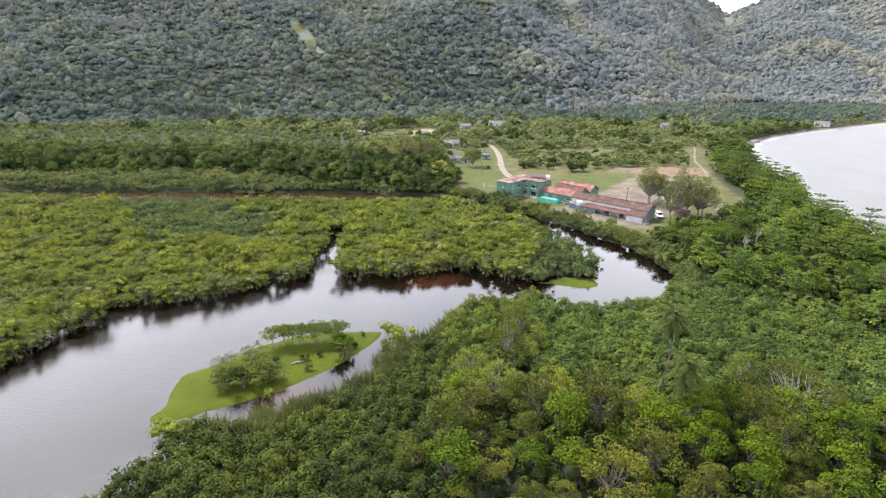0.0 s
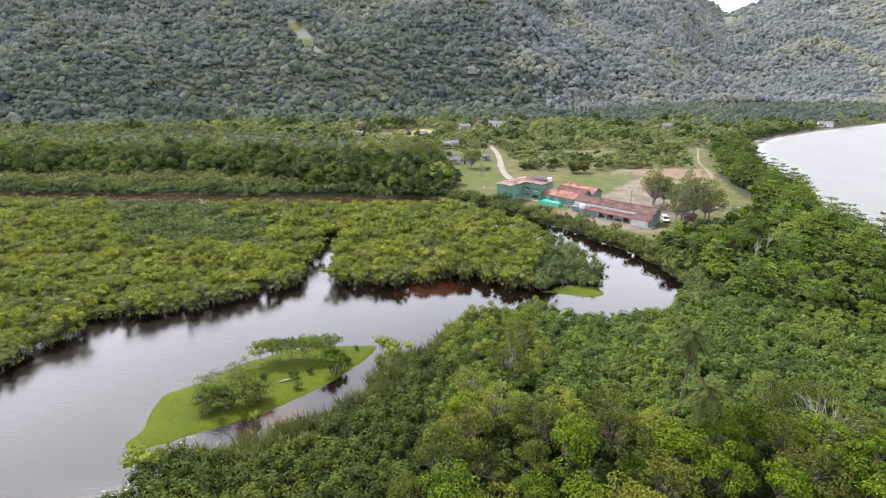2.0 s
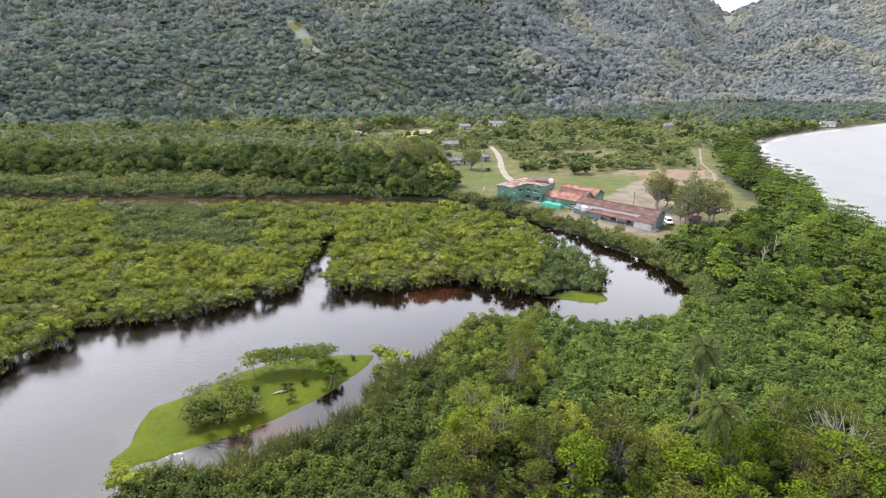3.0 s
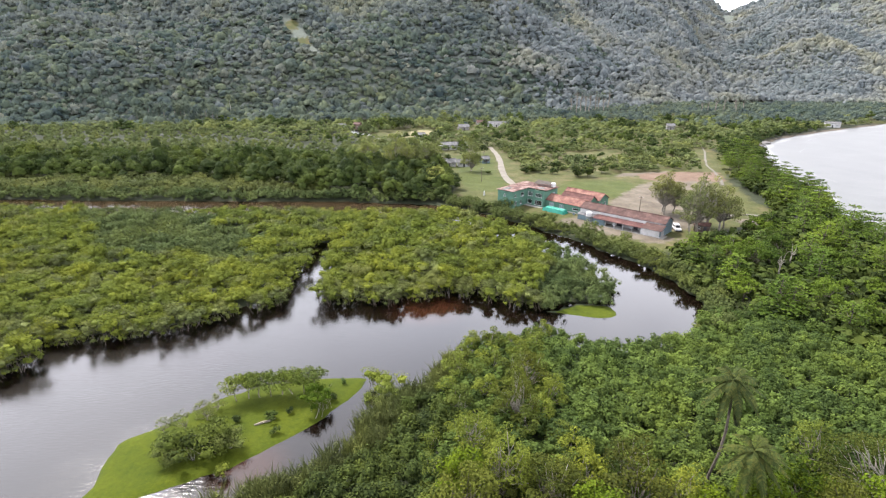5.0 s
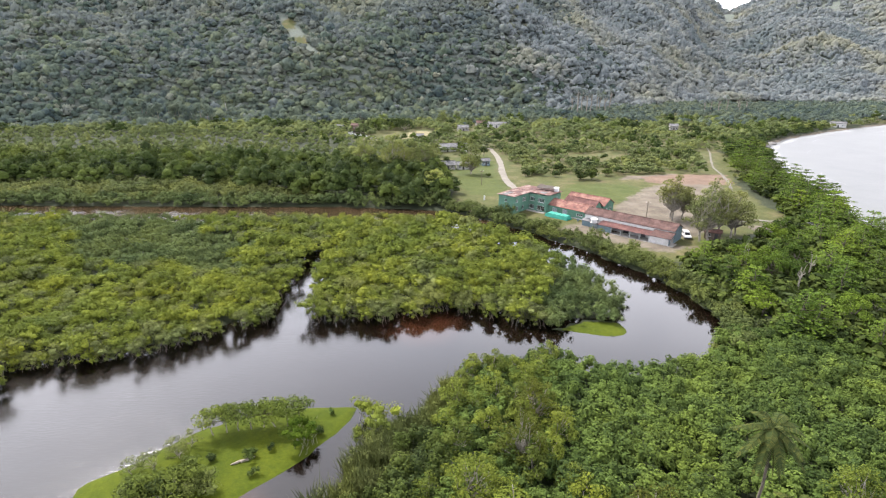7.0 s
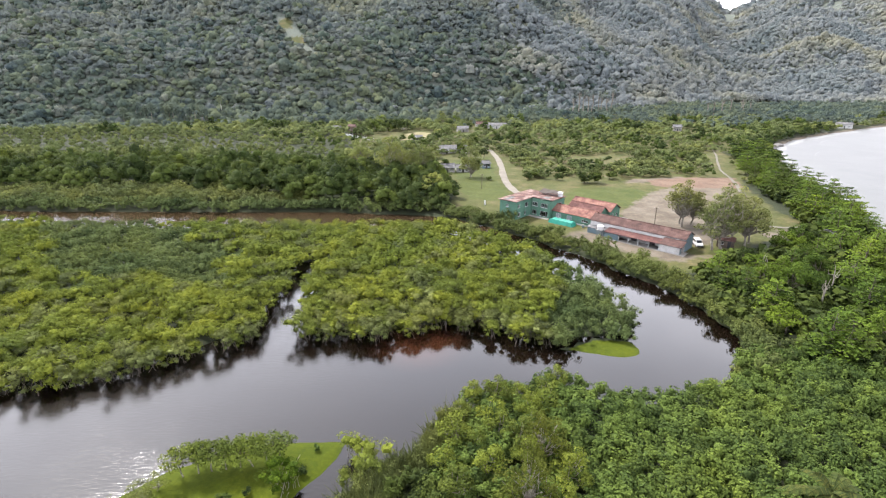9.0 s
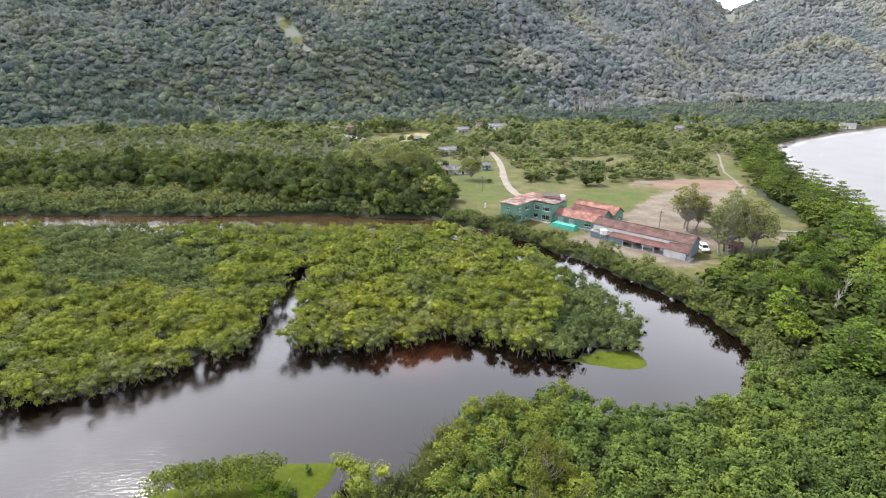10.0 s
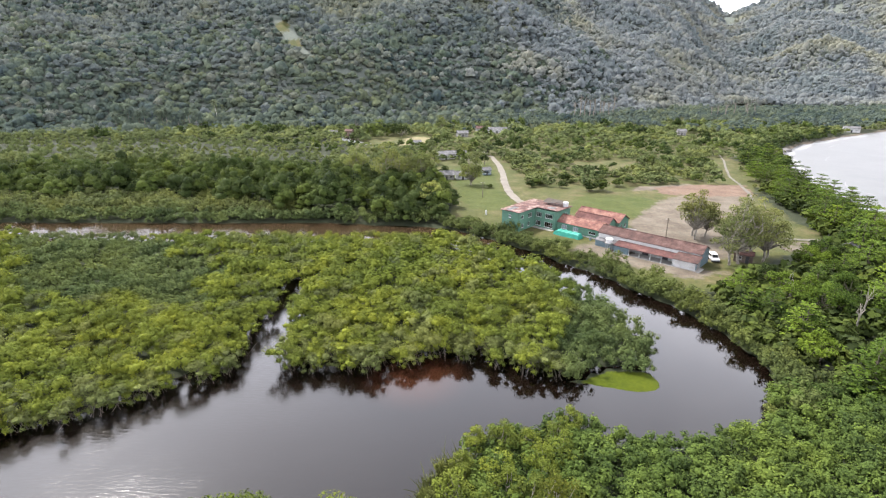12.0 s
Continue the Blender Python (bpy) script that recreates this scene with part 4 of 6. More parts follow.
scatter("plain_scrub", protos(far_tree, 7, 420, height=5.6, wide=4.6, clumps=5, leaves=75, size=0.36, flat_top=0.5), p[~dark], grown[~dark], 97, SCRUB,
        "olive-green scrub covering the plain behind the houses", "shrubs")
scatter("plain_wood", protos(far_tree, 7, 430, height=8.0, wide=4.4, clumps=7, leaves=70, size=0.4), p[dark], grown[dark], 98, DARKWOOD,
        "dark trees scattered over the plain", "trees")

# low scrub and bushes beyond the lawn
p = stand(34, 160, 256, 352, 3.3, 111)
p = p[clear_of(p, OPEN, 0.5) & (reach(COAST, p[:, 0], p[:, 1]) < -1.5) & (waves(p[:, 0], p[:, 1], 112, 22) + 0.5 * waves(p[:, 0], p[:, 1], 113, 8) > -0.15)]
near_road = np.abs(p[:, 0] - np.interp(p[:, 1], [232, 248, 273, 300, 325, 342], [33.0, 29.4, 29.3, 31.2, 31.3, 30.2])) < 3.5
p = p[~near_road]
scatter("lawn_edge_scrub", protos(shrub, 6, 450, leaves=70, size=0.42, height=2.8, wide=1.9), p, sizes_for(p, 114, 0.45, 1.3), 115, SCRUB,
        "low olive scrub on the dry grass beyond the lawn", "shrubs", 0.3)

# forest on the hills
rows, y = [], 430.0
rng = np.random.default_rng(101)
while y < 2500:
    step = 5.2 + 0.0042 * (y - 430)
    x = np.arange(-0.95 * y, 0.98 * y, step) + rng.uniform(-0.45, 0.45, len(np.arange(-0.95 * y, 0.98 * y, step))) * step
    rows.append(np.stack([x, y + rng.uniform(-0.45, 0.45, len(x)) * step, np.full(len(x), step)], 1))
    y += step * 0.92
q = np.concatenate(rows)
foot = np.interp(q[:, 0] / q[:, 1], HILL_A, HILL_FOOT)
z = ground_z(q[:, 0], q[:, 1])
ok = (q[:, 1] > foot - 4) & (z > 1.2) & (z < 430) & (q[:, 1] < foot + np.interp(q[:, 0] / q[:, 1], [0.0, 0.2, 0.3, 0.36, 0.66, 0.75, 1.0], [360, 400, 600, 1700, 1700, 700, 500]))
ok &= clear_of(q, HILL_CLEAR, 1.0)
q, z = q[ok], z[ok]
grade = q[:, 2] * rng.uniform(0.6, 1.1, len(q)) * np.where(rng.random(len(q)) < 0.12, 1.5, 1.0)
# the painted haze grows paler uphill, eastward and farther off
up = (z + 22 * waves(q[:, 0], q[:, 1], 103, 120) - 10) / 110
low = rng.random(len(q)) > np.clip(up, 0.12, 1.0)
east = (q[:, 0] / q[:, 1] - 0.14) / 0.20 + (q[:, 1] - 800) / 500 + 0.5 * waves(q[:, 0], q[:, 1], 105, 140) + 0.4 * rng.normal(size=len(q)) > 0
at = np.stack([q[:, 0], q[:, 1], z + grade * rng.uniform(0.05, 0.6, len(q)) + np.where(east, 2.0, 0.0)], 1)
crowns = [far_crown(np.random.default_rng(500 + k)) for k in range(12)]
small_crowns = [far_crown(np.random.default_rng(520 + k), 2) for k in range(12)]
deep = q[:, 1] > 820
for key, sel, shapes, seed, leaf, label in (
        ("hill_forest", ~low & ~east, crowns, 102, HAZED_HILLWOOD, "rain forest covering the hills behind the bay"),
        ("valley_forest", east & ~deep, crowns, 106, HAZED_VALLEYWOOD, "silvery rain forest in the valley behind the bay"),
        ("far_valley_forest", east & deep, small_crowns, 107, HAZED_VALLEYWOOD, "silvery rain forest at the head of the valley"),
        ("lower_hill_forest", low & ~east, crowns, 104, HAZED_FOOTWOOD, "deep green rain forest on the lower slopes of the hills")):
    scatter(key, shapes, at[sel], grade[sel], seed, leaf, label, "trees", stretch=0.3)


# ---- buildings ----
def paint(name, col, worn, rough=0.75):
    return mottled(name, worn, col, 0.5, rough, 0.25, fine=6.0, relief=0.15, depth=0.02)


def roof_material(name, dark, mid, light, rough=0.85):
    """Weathered roofing with narrow courses down the slope and blotches of lichen."""
    m, n, l, b = material(name, rough, 0.15)
    co = n.new("ShaderNodeTexCoord").outputs["Object"]
    blot = noise_node(n, l, 0.55, 6.0, 0.65, co)
    col = ramp(n, l, blot, [(0.34, dark), (0.5, mid), (0.64, light)])
    wv = n.new("ShaderNodeTexWave")
    wv.bands_direction = "X"
    wv.inputs["Scale"].default_value, wv.inputs["Distortion"].default_value = 1.4, 0.4
    l.new(co, wv.inputs["Vector"])
    stripes = ramp(n, l, wv.outputs["Fac"], [(0.1, (0.80, 0.80, 0.80)), (0.6, (1.06, 1.06, 1.06))])
    grain = ramp(n, l, noise_node(n, l, 5.0, 4.0, 0.6, co), [(0.3, (0.78, 0.78, 0.80)), (0.7, (1.15, 1.13, 1.1))])
    col = mixed(n, l, 1.0, col, stripes, "MULTIPLY")
    l.new(mixed(n, l, 1.0, col, grain, "MULTIPLY"), b.inputs["Base Color"])
    bump(n, l, b, wv.outputs["Fac"], 0.5, 0.06)
    return m


def glass_material():
    m, n, l, b = material("window_glass", 0.05, 0.5)
    b.inputs["Base Color"].default_value = (0.6, 0.66, 0.66, 1)
    b.inputs["Transmission Weight"].default_value = 1.0
    b.inputs["IOR"].default_value = 1.45
    return m


GREEN_WALL = paint("green_wall_paint", (0.0600, 0.1260, 0.0900), (0.0400, 0.0920, 0.0660))
BLUE_WALL = paint("blue_grey_paint", (0.090, 0.126, 0.144), (0.060, 0.090, 0.102))
WHITE_WALL = paint("white_wall_paint", (0.3726, 0.3726, 0.3645), (0.2349, 0.2268, 0.2187))
WHITE_TRIM = paint("white_trim", (0.372, 0.378, 0.372), (0.270, 0.276, 0.276))
LILAC = paint("faded_shutter", (0.144, 0.162, 0.174), (0.102, 0.120, 0.126))
DARK_TRIM = paint("dark_trim", (0.030, 0.030, 0.033), (0.018, 0.018, 0.021))
BRICK = paint("red_brick_wall", (0.110, 0.074, 0.058), (0.078, 0.050, 0.040))
TERRACOTTA = roof_material("terracotta_roof", (0.062, 0.030, 0.026), (0.118, 0.055, 0.043), (0.160, 0.092, 0.074))
DARK_TILE = roof_material("dark_red_roof", (0.034, 0.017, 0.016), (0.062, 0.027, 0.024), (0.088, 0.044, 0.038))
RUSTY = roof_material("rusty_sheet_roof", (0.0380, 0.0210, 0.0190), (0.0800, 0.0410, 0.0350), (0.1700, 0.1280, 0.1140))
BROWN_TILE = roof_material("brown_tile_roof", (0.0260, 0.0150, 0.0135), (0.0520, 0.0280, 0.0240), (0.0800, 0.0490, 0.0420))
GREY_ROOF = roof_material("grey_roof", (0.0409, 0.0409, 0.0428), (0.0744, 0.0744, 0.0763), (0.1153, 0.1153, 0.1172))
GLASS = glass_material()
TARP = mottled("turquoise_tarpaulin", (0.006, 0.120, 0.087), (0.013, 0.180, 0.129), 0.8, 0.5, 0.4, 5.0)
POLY_WHITE = mottled("white_tank_plastic", (0.300, 0.300, 0.300), (0.396, 0.396, 0.390), 1.5, 0.5, 0.4)
CONCRETE = mottled("concrete", (0.138, 0.132, 0.120), (0.216, 0.207, 0.192), 0.8)
TIMBER = mottled("weathered_timber", (0.051, 0.039, 0.030), (0.102, 0.084, 0.066), 1.2)
PANEL_BLUE = mottled("solar_collector", (0.020, 0.015, 0.012), (0.045, 0.034, 0.028), 1.0, 0.7, 0.15)
RUBBER = mottled("black_rubber", (0.015, 0.015, 0.016), (0.030, 0.030, 0.030), 3.0)
CAR_WHITE = mottled("white_car_paint", (0.348, 0.348, 0.348), (0.396, 0.396, 0.396), 1.0, 0.25, 0.5, relief=0.0)
DARK_GLASS = mottled("tinted_glass", (0.012, 0.014, 0.016), (0.020, 0.022, 0.025), 1.0, 0.06, 0.5, relief=0.0)
DIRT = mottled("pale_dirt", (0.0760, 0.0660, 0.0530), (0.1120, 0.1000, 0.0830), 0.35, fine=2.5, relief=0.5, depth=0.05)
TRACK_DIRT = mottled("track_dirt", (0.0600, 0.0540, 0.0430), (0.0880, 0.0800, 0.0670), 0.35, fine=2.5, relief=0.5, depth=0.05)
DRYWOOD = mottled("driftwood", (0.11, 0.092, 0.070), (0.17, 0.148, 0.118), 2.0)
ROCK = mottled("dark_shore_rock", (0.060, 0.057, 0.054), (0.126, 0.120, 0.114), 0.8, fine=3.0, relief=0.6, depth=0.1)


def part(name, bm, mat, parent, label=""):
    """Links a bmesh as one mesh under a thing or a part."""
    me = bpy.data.meshes.new(name)
    bmesh.ops.recalc_face_normals(bm, faces=bm.faces)
    bm.to_mesh(me)
    bm.free()
    me.materials.append(mat)
    ob = new(name, me)
    ob.parent = parent
    if label:
        ob["label"] = label
    return ob


def box(bm, x0, y0, z0, x1, y1, z1, m=None, bevel=0.0):
    made = bmesh.ops.create_cube(bm, size=1.0, matrix=Matrix.Translation(((x0 + x1) / 2, (y0 + y1) / 2, (z0 + z1) / 2)) @ Matrix.Diagonal((x1 - x0, y1 - y0, z1 - z0, 1)))
    vs = made["verts"]
    if bevel:
        es = list({e for v in vs for e in v.link_edges})
        vs = [v for v in bmesh.ops.bevel(bm, geom=es, offset=bevel, segments=2, affect="EDGES", profile=0.5)["verts"]]
    if m is not None:
        bmesh.ops.transform(bm, matrix=m, verts=vs)
    return bm


def boxed(*dims, m=None, bevel=0.0):
    return box(bmesh.new(), *dims, m=m, bevel=bevel)


def pipe(bm, a, b, r0, r1=None, sides=10):
    a, b = Vector(a), Vector(b)
    m = Matrix.Translation((a + b) / 2) @ (b - a).to_track_quat("Z", "Y").to_matrix().to_4x4()
    bmesh.ops.create_cone(bm, cap_ends=True, segments=sides, radius1=r0, radius2=r0 if r1 is None else r1, depth=(b - a).length, matrix=m)
    return bm


def wall_bm(length, height, thick, holes):
    """A wall along x from 0, its outer face at y = 0, with openings (x0, z0, x1, z1) that go through it."""
    cx = sorted({0.0, length, *[h[0] for h in holes], *[h[2] for h in holes]})
    cz = sorted({0.0, height, *[h[1] for h in holes], *[h[3] for h in holes]})
    nx, nz = len(cx) - 1, len(cz) - 1

    def solid(i, k):
        if not (0 <= i < nx and 0 <= k < nz):
            return False
        x, z = (cx[i] + cx[i + 1]) / 2, (cz[k] + cz[k + 1]) / 2
        return not any(h[0] < x < h[2] and h[1] < z < h[3] for h in holes)

    bm, seen = bmesh.new(), {}

    def corner(i, k, side):
        if (i, k, side) not in seen:
            seen[i, k, side] = bm.verts.new((cx[i], thick * side, cz[k]))
        return seen[i, k, side]

    for i in range(nx):
        for k in range(nz):
            if not solid(i, k):
                continue
            for side in (0, 1):
                bm.faces.new([corner(i, k, side), corner(i + 1, k, side), corner(i + 1, k + 1, side), corner(i, k + 1, side)])
            for di, dk, e in ((-1, 0, ((i, k), (i, k + 1))), (1, 0, ((i + 1, k), (i + 1, k + 1))), (0, -1, ((i, k), (i + 1, k))), (0, 1, ((i, k + 1), (i + 1, k + 1)))):
                if not solid(i + di, k + dk):
                    (a, b), (c, d) = e
                    bm.faces.new([corner(a, b, 0), corner(c, d, 0), corner(c, d, 1), corner(a, b, 1)])
    return bm


def add_window(parent, m, x0, z0, x1, z1, bars=1, trim=None, shut=None):
    """A window in an opening: a frame of four bars with mullions, a sill, and its pane or shutter. m: the pose of its wall."""
    bm, f = bmesh.new(), 0.07
    for dims in ((x0, 0.02, z0, x1, 0.14, z0 + f), (x0, 0.02, z1 - f, x1, 0.14, z1), (x0, 0.02, z0 + f, x0 + f, 0.14, z1 - f), (x1 - f, 0.02, z0 + f, x1, 0.14, z1 - f)):
        box(bm, *dims)
    for k in range(bars):
        x = x0 + (x1 - x0) * (k + 1) / (bars + 1)
        box(bm, x - 0.025, 0.03, z0 + f, x + 0.025, 0.11, z1 - f)
    bm.transform(m)
    win = part("window", bm, trim or WHITE_TRIM, parent)
    sill = boxed(x0 - 0.08, -0.09, z0 - 0.07, x1 + 0.08, 0.0 - 0.003, z0 - 0.003)
    sill.transform(m)
    part("sill", sill, trim or WHITE_TRIM, win)
    pane = boxed(x0 + f * 0.8, 0.06, z0 + f * 0.8, x1 - f * 0.8, 0.075, z1 - f * 0.8)
    pane.transform(m)
    part("shutter" if shut else "pane", pane, shut or GLASS, win)
    return win


def add_door(parent, m, x0, x1, z1, mat=None):
    bm = boxed(x0 + 0.05, 0.05, 0.02, x1 - 0.05, 0.10, z1 - 0.05)
    for k in range(2):
        box(bm, x0 + 0.18, 0.035, 0.25 + k * z1 * 0.45, x1 - 0.18, 0.05, 0.15 + (k + 1) * z1 * 0.42)
    bm.transform(m)
    door = part("door", bm, mat or DARK_TRIM, parent)
    hb = bmesh.new()
    pipe(hb, (x1 - 0.18, 0.0, z1 * 0.48), (x1 - 0.18, 0.05, z1 * 0.48), 0.03, sides=8)
    hb.transform(m)
    part("handle", hb, CONCRETE, door)


def side_pose(x, y, turn):
    return Matrix.Translation((x, y, 0)) @ Matrix.Rotation(radians(turn), 4, "Z")


def block(house, x0, y0, x1, y1, height, mat, openings, name="wall"):
    """Four walls round a block. openings: for each of front, right, back, left a list of (kind, x0, z0, x1, z1, bars)."""
    t = 0.22
    w, d = x1 - x0, y1 - y0
    for key, m, length in (("front", side_pose(x0, y0, 0), w), ("right", side_pose(x1, y0 + t, 90), d - 2 * t), ("back", side_pose(x1, y1, 180), w), ("left", side_pose(x0, y1 - t, -90), d - 2 * t)):
        holes = openings.get(key, [])
        bm = wall_bm(length, height, t, [h[1:5] for h in holes])
        bm.transform(m)
        part(name, bm, mat, house)
        for kind, a, b, c, e, *bars in holes:
            if kind == "window":
                add_window(house, m, a, b, c, e, bars[0] if bars else 1)
            elif kind == "shuttered":
                add_window(house, m, a, b, c, e, bars[0] if bars else 1, None, LILAC)
            elif kind == "door":
                add_door(house, m, a, c, e)


def slab(house, name, corners, thick, mat):
    """A sloping roof sheet: four corners of its upper face, and its thickness."""
    bm = bmesh.new()
    top = [bm.verts.new(c) for c in corners]
    low = [bm.verts.new((c[0], c[1], c[2] - thick)) for c in corners]
    bm.faces.new(top)
    bm.faces.new(low[::-1])
    for k in range(4):
        bm.faces.new([top[k], low[k], low[(k + 1) % 4], top[(k + 1) % 4]])
    return part(name, bm, mat, house)


def gable(house, x0, y0, x1, y1, eave, ridge, roof, wall, over=0.4, gable_ends=True):
    """A pitched roof whose ridge runs along x, with its gable walls and a ridge cap."""
    ym, fall = (y0 + y1) / 2, (ridge - eave) / ((y1 - y0) / 2) * over
    e = eave + 0.14
    r = ridge + 0.14
    slab(house, "roof", [(x0 - over, y0 - over, e - fall), (x1 + over, y0 - over, e - fall), (x1 + over, ym, r), (x0 - over, ym, r)], 0.12, roof)
    slab(house, "roof", [(x1 + over, y1 + over, e - fall), (x0 - over, y1 + over, e - fall), (x0 - over, ym + 0.004, r), (x1 + over, ym + 0.004, r)], 0.12, roof)
    bm = bmesh.new()
    pipe(bm, (x0 - over, ym, r + 0.01), (x1 + over, ym, r + 0.01), 0.13, sides=8)
    part("ridge_cap", bm, roof, house)
    if gable_ends:
        for x in (x0 + 0.005, x1 - 0.225):
            bm = bmesh.new()
            tri = [(x, y0 + 0.02, eave), (x, y1 - 0.02, eave), (x, ym, ridge)]
            a = [bm.verts.new(p) for p in tri]
            b = [bm.verts.new((p[0] + 0.22, p[1], p[2])) for p in tri]
            bm.faces.new(a)
            bm.faces.new(b[::-1])
            for k in range(3):
                bm.faces.new([a[k], b[k], b[(k + 1) % 3], a[(k + 1) % 3]])
            part("gable_wall", bm, wall, house)


GZ = 1.5
# green house: a two-storey wing and block, and a low range under three gables
house = tagged(new("green_house"), "green two-storey house with rusty and terracotta roofs by the river", "house")
house.matrix_basis = pose(47.8, 190.4, GZ - 0.25, 0, 0, -45)
H2 = 6.0
block(house, -28.6, -9.8, -22.0, -1.5, H2, GREEN_WALL, {
    "front": [("window", 2.6, 4.0, 3.6, 4.9)],
    "right": [("window", 1.0, 3.9, 2.0, 5.0), ("window", 4.6, 3.7, 6.4, 5.1, 2), ("window", 1.3, 1.0, 2.3, 2.3), ("window", 4.4, 1.0, 5.4, 2.3)],
    "left": [("window", 2.0, 3.9, 3.2, 5.0), ("window", 5.0, 1.0, 6.2, 2.3)]})
block(house, -28.6, -1.49, -14.5, 7.0, H2, GREEN_WALL, {
    "front": [("window", 7.3, 3.7, 9.3, 5.1, 2), ("window", 10.6, 3.7, 13.2, 5.1, 3), ("window", 7.2, 0.9, 9.0, 2.4, 2), ("window", 10.4, 0.8, 13.3, 2.5, 3)],
    "right": [("window", 5.2, 3.8, 6.6, 5.0)], "back": [("window", 2.0, 1.0, 3.6, 2.3), ("window", 8.0, 3.8, 9.6, 5.0)]})
slab(house, "roof", [(-29.1, -10.3, H2 + 0.16), (-21.5, -10.3, H2 + 0.30), (-21.5, -1.0, H2 + 0.55), (-29.1, -1.0, H2 + 0.42)], 0.16, RUSTY)
slab(house, "roof", [(-29.1, -0.99, H2 + 0.42), (-14.0, -0.99, H2 + 0.55), (-14.0, 7.5, H2 + 0.62), (-29.1, 7.5, H2 + 0.5)], 0.16, RUSTY)
slab(house, "roof_sheet", [(-27.5, -9.6, H2 + 0.235), (-25.6, -9.6, H2 + 0.27), (-25.6, -5.2, H2 + 0.39), (-27.5, -5.2, H2 + 0.36)], 0.05, GREY_ROOF)
slab(house, "roof_sheet", [(-18.6, 0.0, H2 + 0.57), (-16.4, 0.0, H2 + 0.59), (-16.4, 2.2, H2 + 0.605), (-18.6, 2.2, H2 + 0.59)], 0.05, GREY_ROOF)
part("porch_step", boxed(-21.9, -3.0, 0.0, -14.6, -1.52, 0.42, bevel=0.03), CONCRETE, house)
block(house, -14.48, 0.0, 0.0, 5.6, 3.2, GREEN_WALL, {
    "front": [("shuttered", 1.6, 1.1, 3.4, 2.4, 1), ("shuttered", 5.6, 1.1, 7.4, 2.4, 1), ("window", 10.9, 1.3, 13.2, 2.1, 2)],
    "right": [("door", 0.5, 0.3, 1.6, 2.5), ("window", 2.6, 0.9, 4.2, 2.2)]})
gable(house, -14.48, 0.0, 0.0, 5.6, 3.2, 4.75, TERRACOTTA, GREEN_WALL)
block(house, -12.0, 5.62, -0.6, 11.0, 3.3, GREEN_WALL, {"right": [("door", 0.6, 0.3, 2.2, 2.7), ("window", 3.2, 1.0, 4.4, 2.2)]})
gable(house, -12.0, 5.62, -0.6, 11.0, 3.3, 5.1, DARK_TILE, GREEN_WALL)
block(house, -14.4, 11.02, 0.3, 17.4, 3.4, GREEN_WALL, {"right": [("window", 1.2, 1.2, 2.2, 2.3), ("window", 3.6, 1.2, 4.6, 2.3)], "back": [("window", 4.0, 1.0, 5.4, 2.2)]})
gable(house, -14.4, 11.02, 0.3, 17.4, 3.4, 5.2, TERRACOTTA, GREEN_WALL)
part("plinth", boxed(-8.0, -0.10, 0.0, 0.1, -0.004, 0.55), WHITE_WALL, house)
part("terrace_slab", boxed(0.32, 2.0, 0.0, 3.4, 17.6, 0.38, bevel=0.03), CONCRETE, house)

# on the flat roof: a white water tank and a rack of dark collectors
tank = tagged(new("water_tank"), "white plastic water tank standing on the rusty house roof", "water tank")
tank.matrix_basis = house.matrix_basis @ pose(-15.4, 5.6, H2 + 0.62)
bm = bmesh.new()
pipe(bm, (0, 0, 0), (0, 0, 1.25), 0.78, 0.88, 20)
part("body", bm, POLY_WHITE, tank)
bm = bmesh.new()
pipe(bm, (0, 0, 1.25), (0, 0, 1.42), 0.92, 0.72, 20)
part("lid", bm, POLY_WHITE, tank)
rack = tagged(new("collector_rack"), "dark tilted collectors on a timber rack above the roof", "solar collector")
rack.matrix_basis = house.matrix_basis @ pose(-19.6, 5.2, H2 + 0.60)
for k in range(3):
    bm = boxed(-1.15, -1.5, -0.05, 1.15, 1.5, 0.05, m=pose(-2.0 + 2.45 * k, 0, 0.95 + 0.1 * k, 16 - 5 * k, (4, -3, 6)[k], 0), bevel=0.02)
    part("collector", bm, PANEL_BLUE, rack)
for x in (-3.0, -0.8, 1.6, 3.9):
    for y in (-1.2, 1.2):
        bm = bmesh.new()
        pipe(bm, (x, y, 0), (x, y, 0.75 + 0.15 * y), 0.06, sides=6)
        part("post", bm, TIMBER, rack)
bm = boxed(-3.4, -0.1, 0.55, 4.4, 0.1, 0.7)
part("beam", bm, TIMBER, rack)

# turquoise tarpaulin on a long low heap before the house
heap = bmesh.new()
bmesh.ops.create_grid(heap, x_segments=30, y_segments=12, size=1.0)
hr = np.random.default_rng(5)
for v in heap.verts:
    u, s = v.co.x, v.co.y
    edge = min(1 - abs(u), 1 - abs(s))
    z = 1.35 * min(1.0, (edge * 6.0) ** 0.5) + 0.08 * math.sin(u * 17 + 2 * s) + float(hr.normal()) * 0.03
    v.co = (u * 4.4, s * 1.5, z * smooth(0, 0.06, edge) + 0.0)
ob = bpy.data.meshes.new("tarpaulin")
heap.to_mesh(ob)
heap.free()
ob.materials.append(TARP)
tarp = tagged(new("tarpaulin", ob), "turquoise tarpaulin over a long heap beside the green house", "tarpaulin")
tarp.matrix_basis = pose(39.6, 194.2, GZ - 0.02, 0, 0, -45)
barrel = tagged(new("barrel"), "blue-grey plastic barrel beside the tarpaulin", "barrel")
barrel.matrix_basis = pose(45.2, 190.2, GZ - 0.02)
bm = bmesh.new()
pipe(bm, (0, 0, 0), (0, 0, 0.45), 0.30, 0.34, 14)
pipe(bm, (0, 0, 0.45), (0, 0, 0.92), 0.34, 0.30, 14)
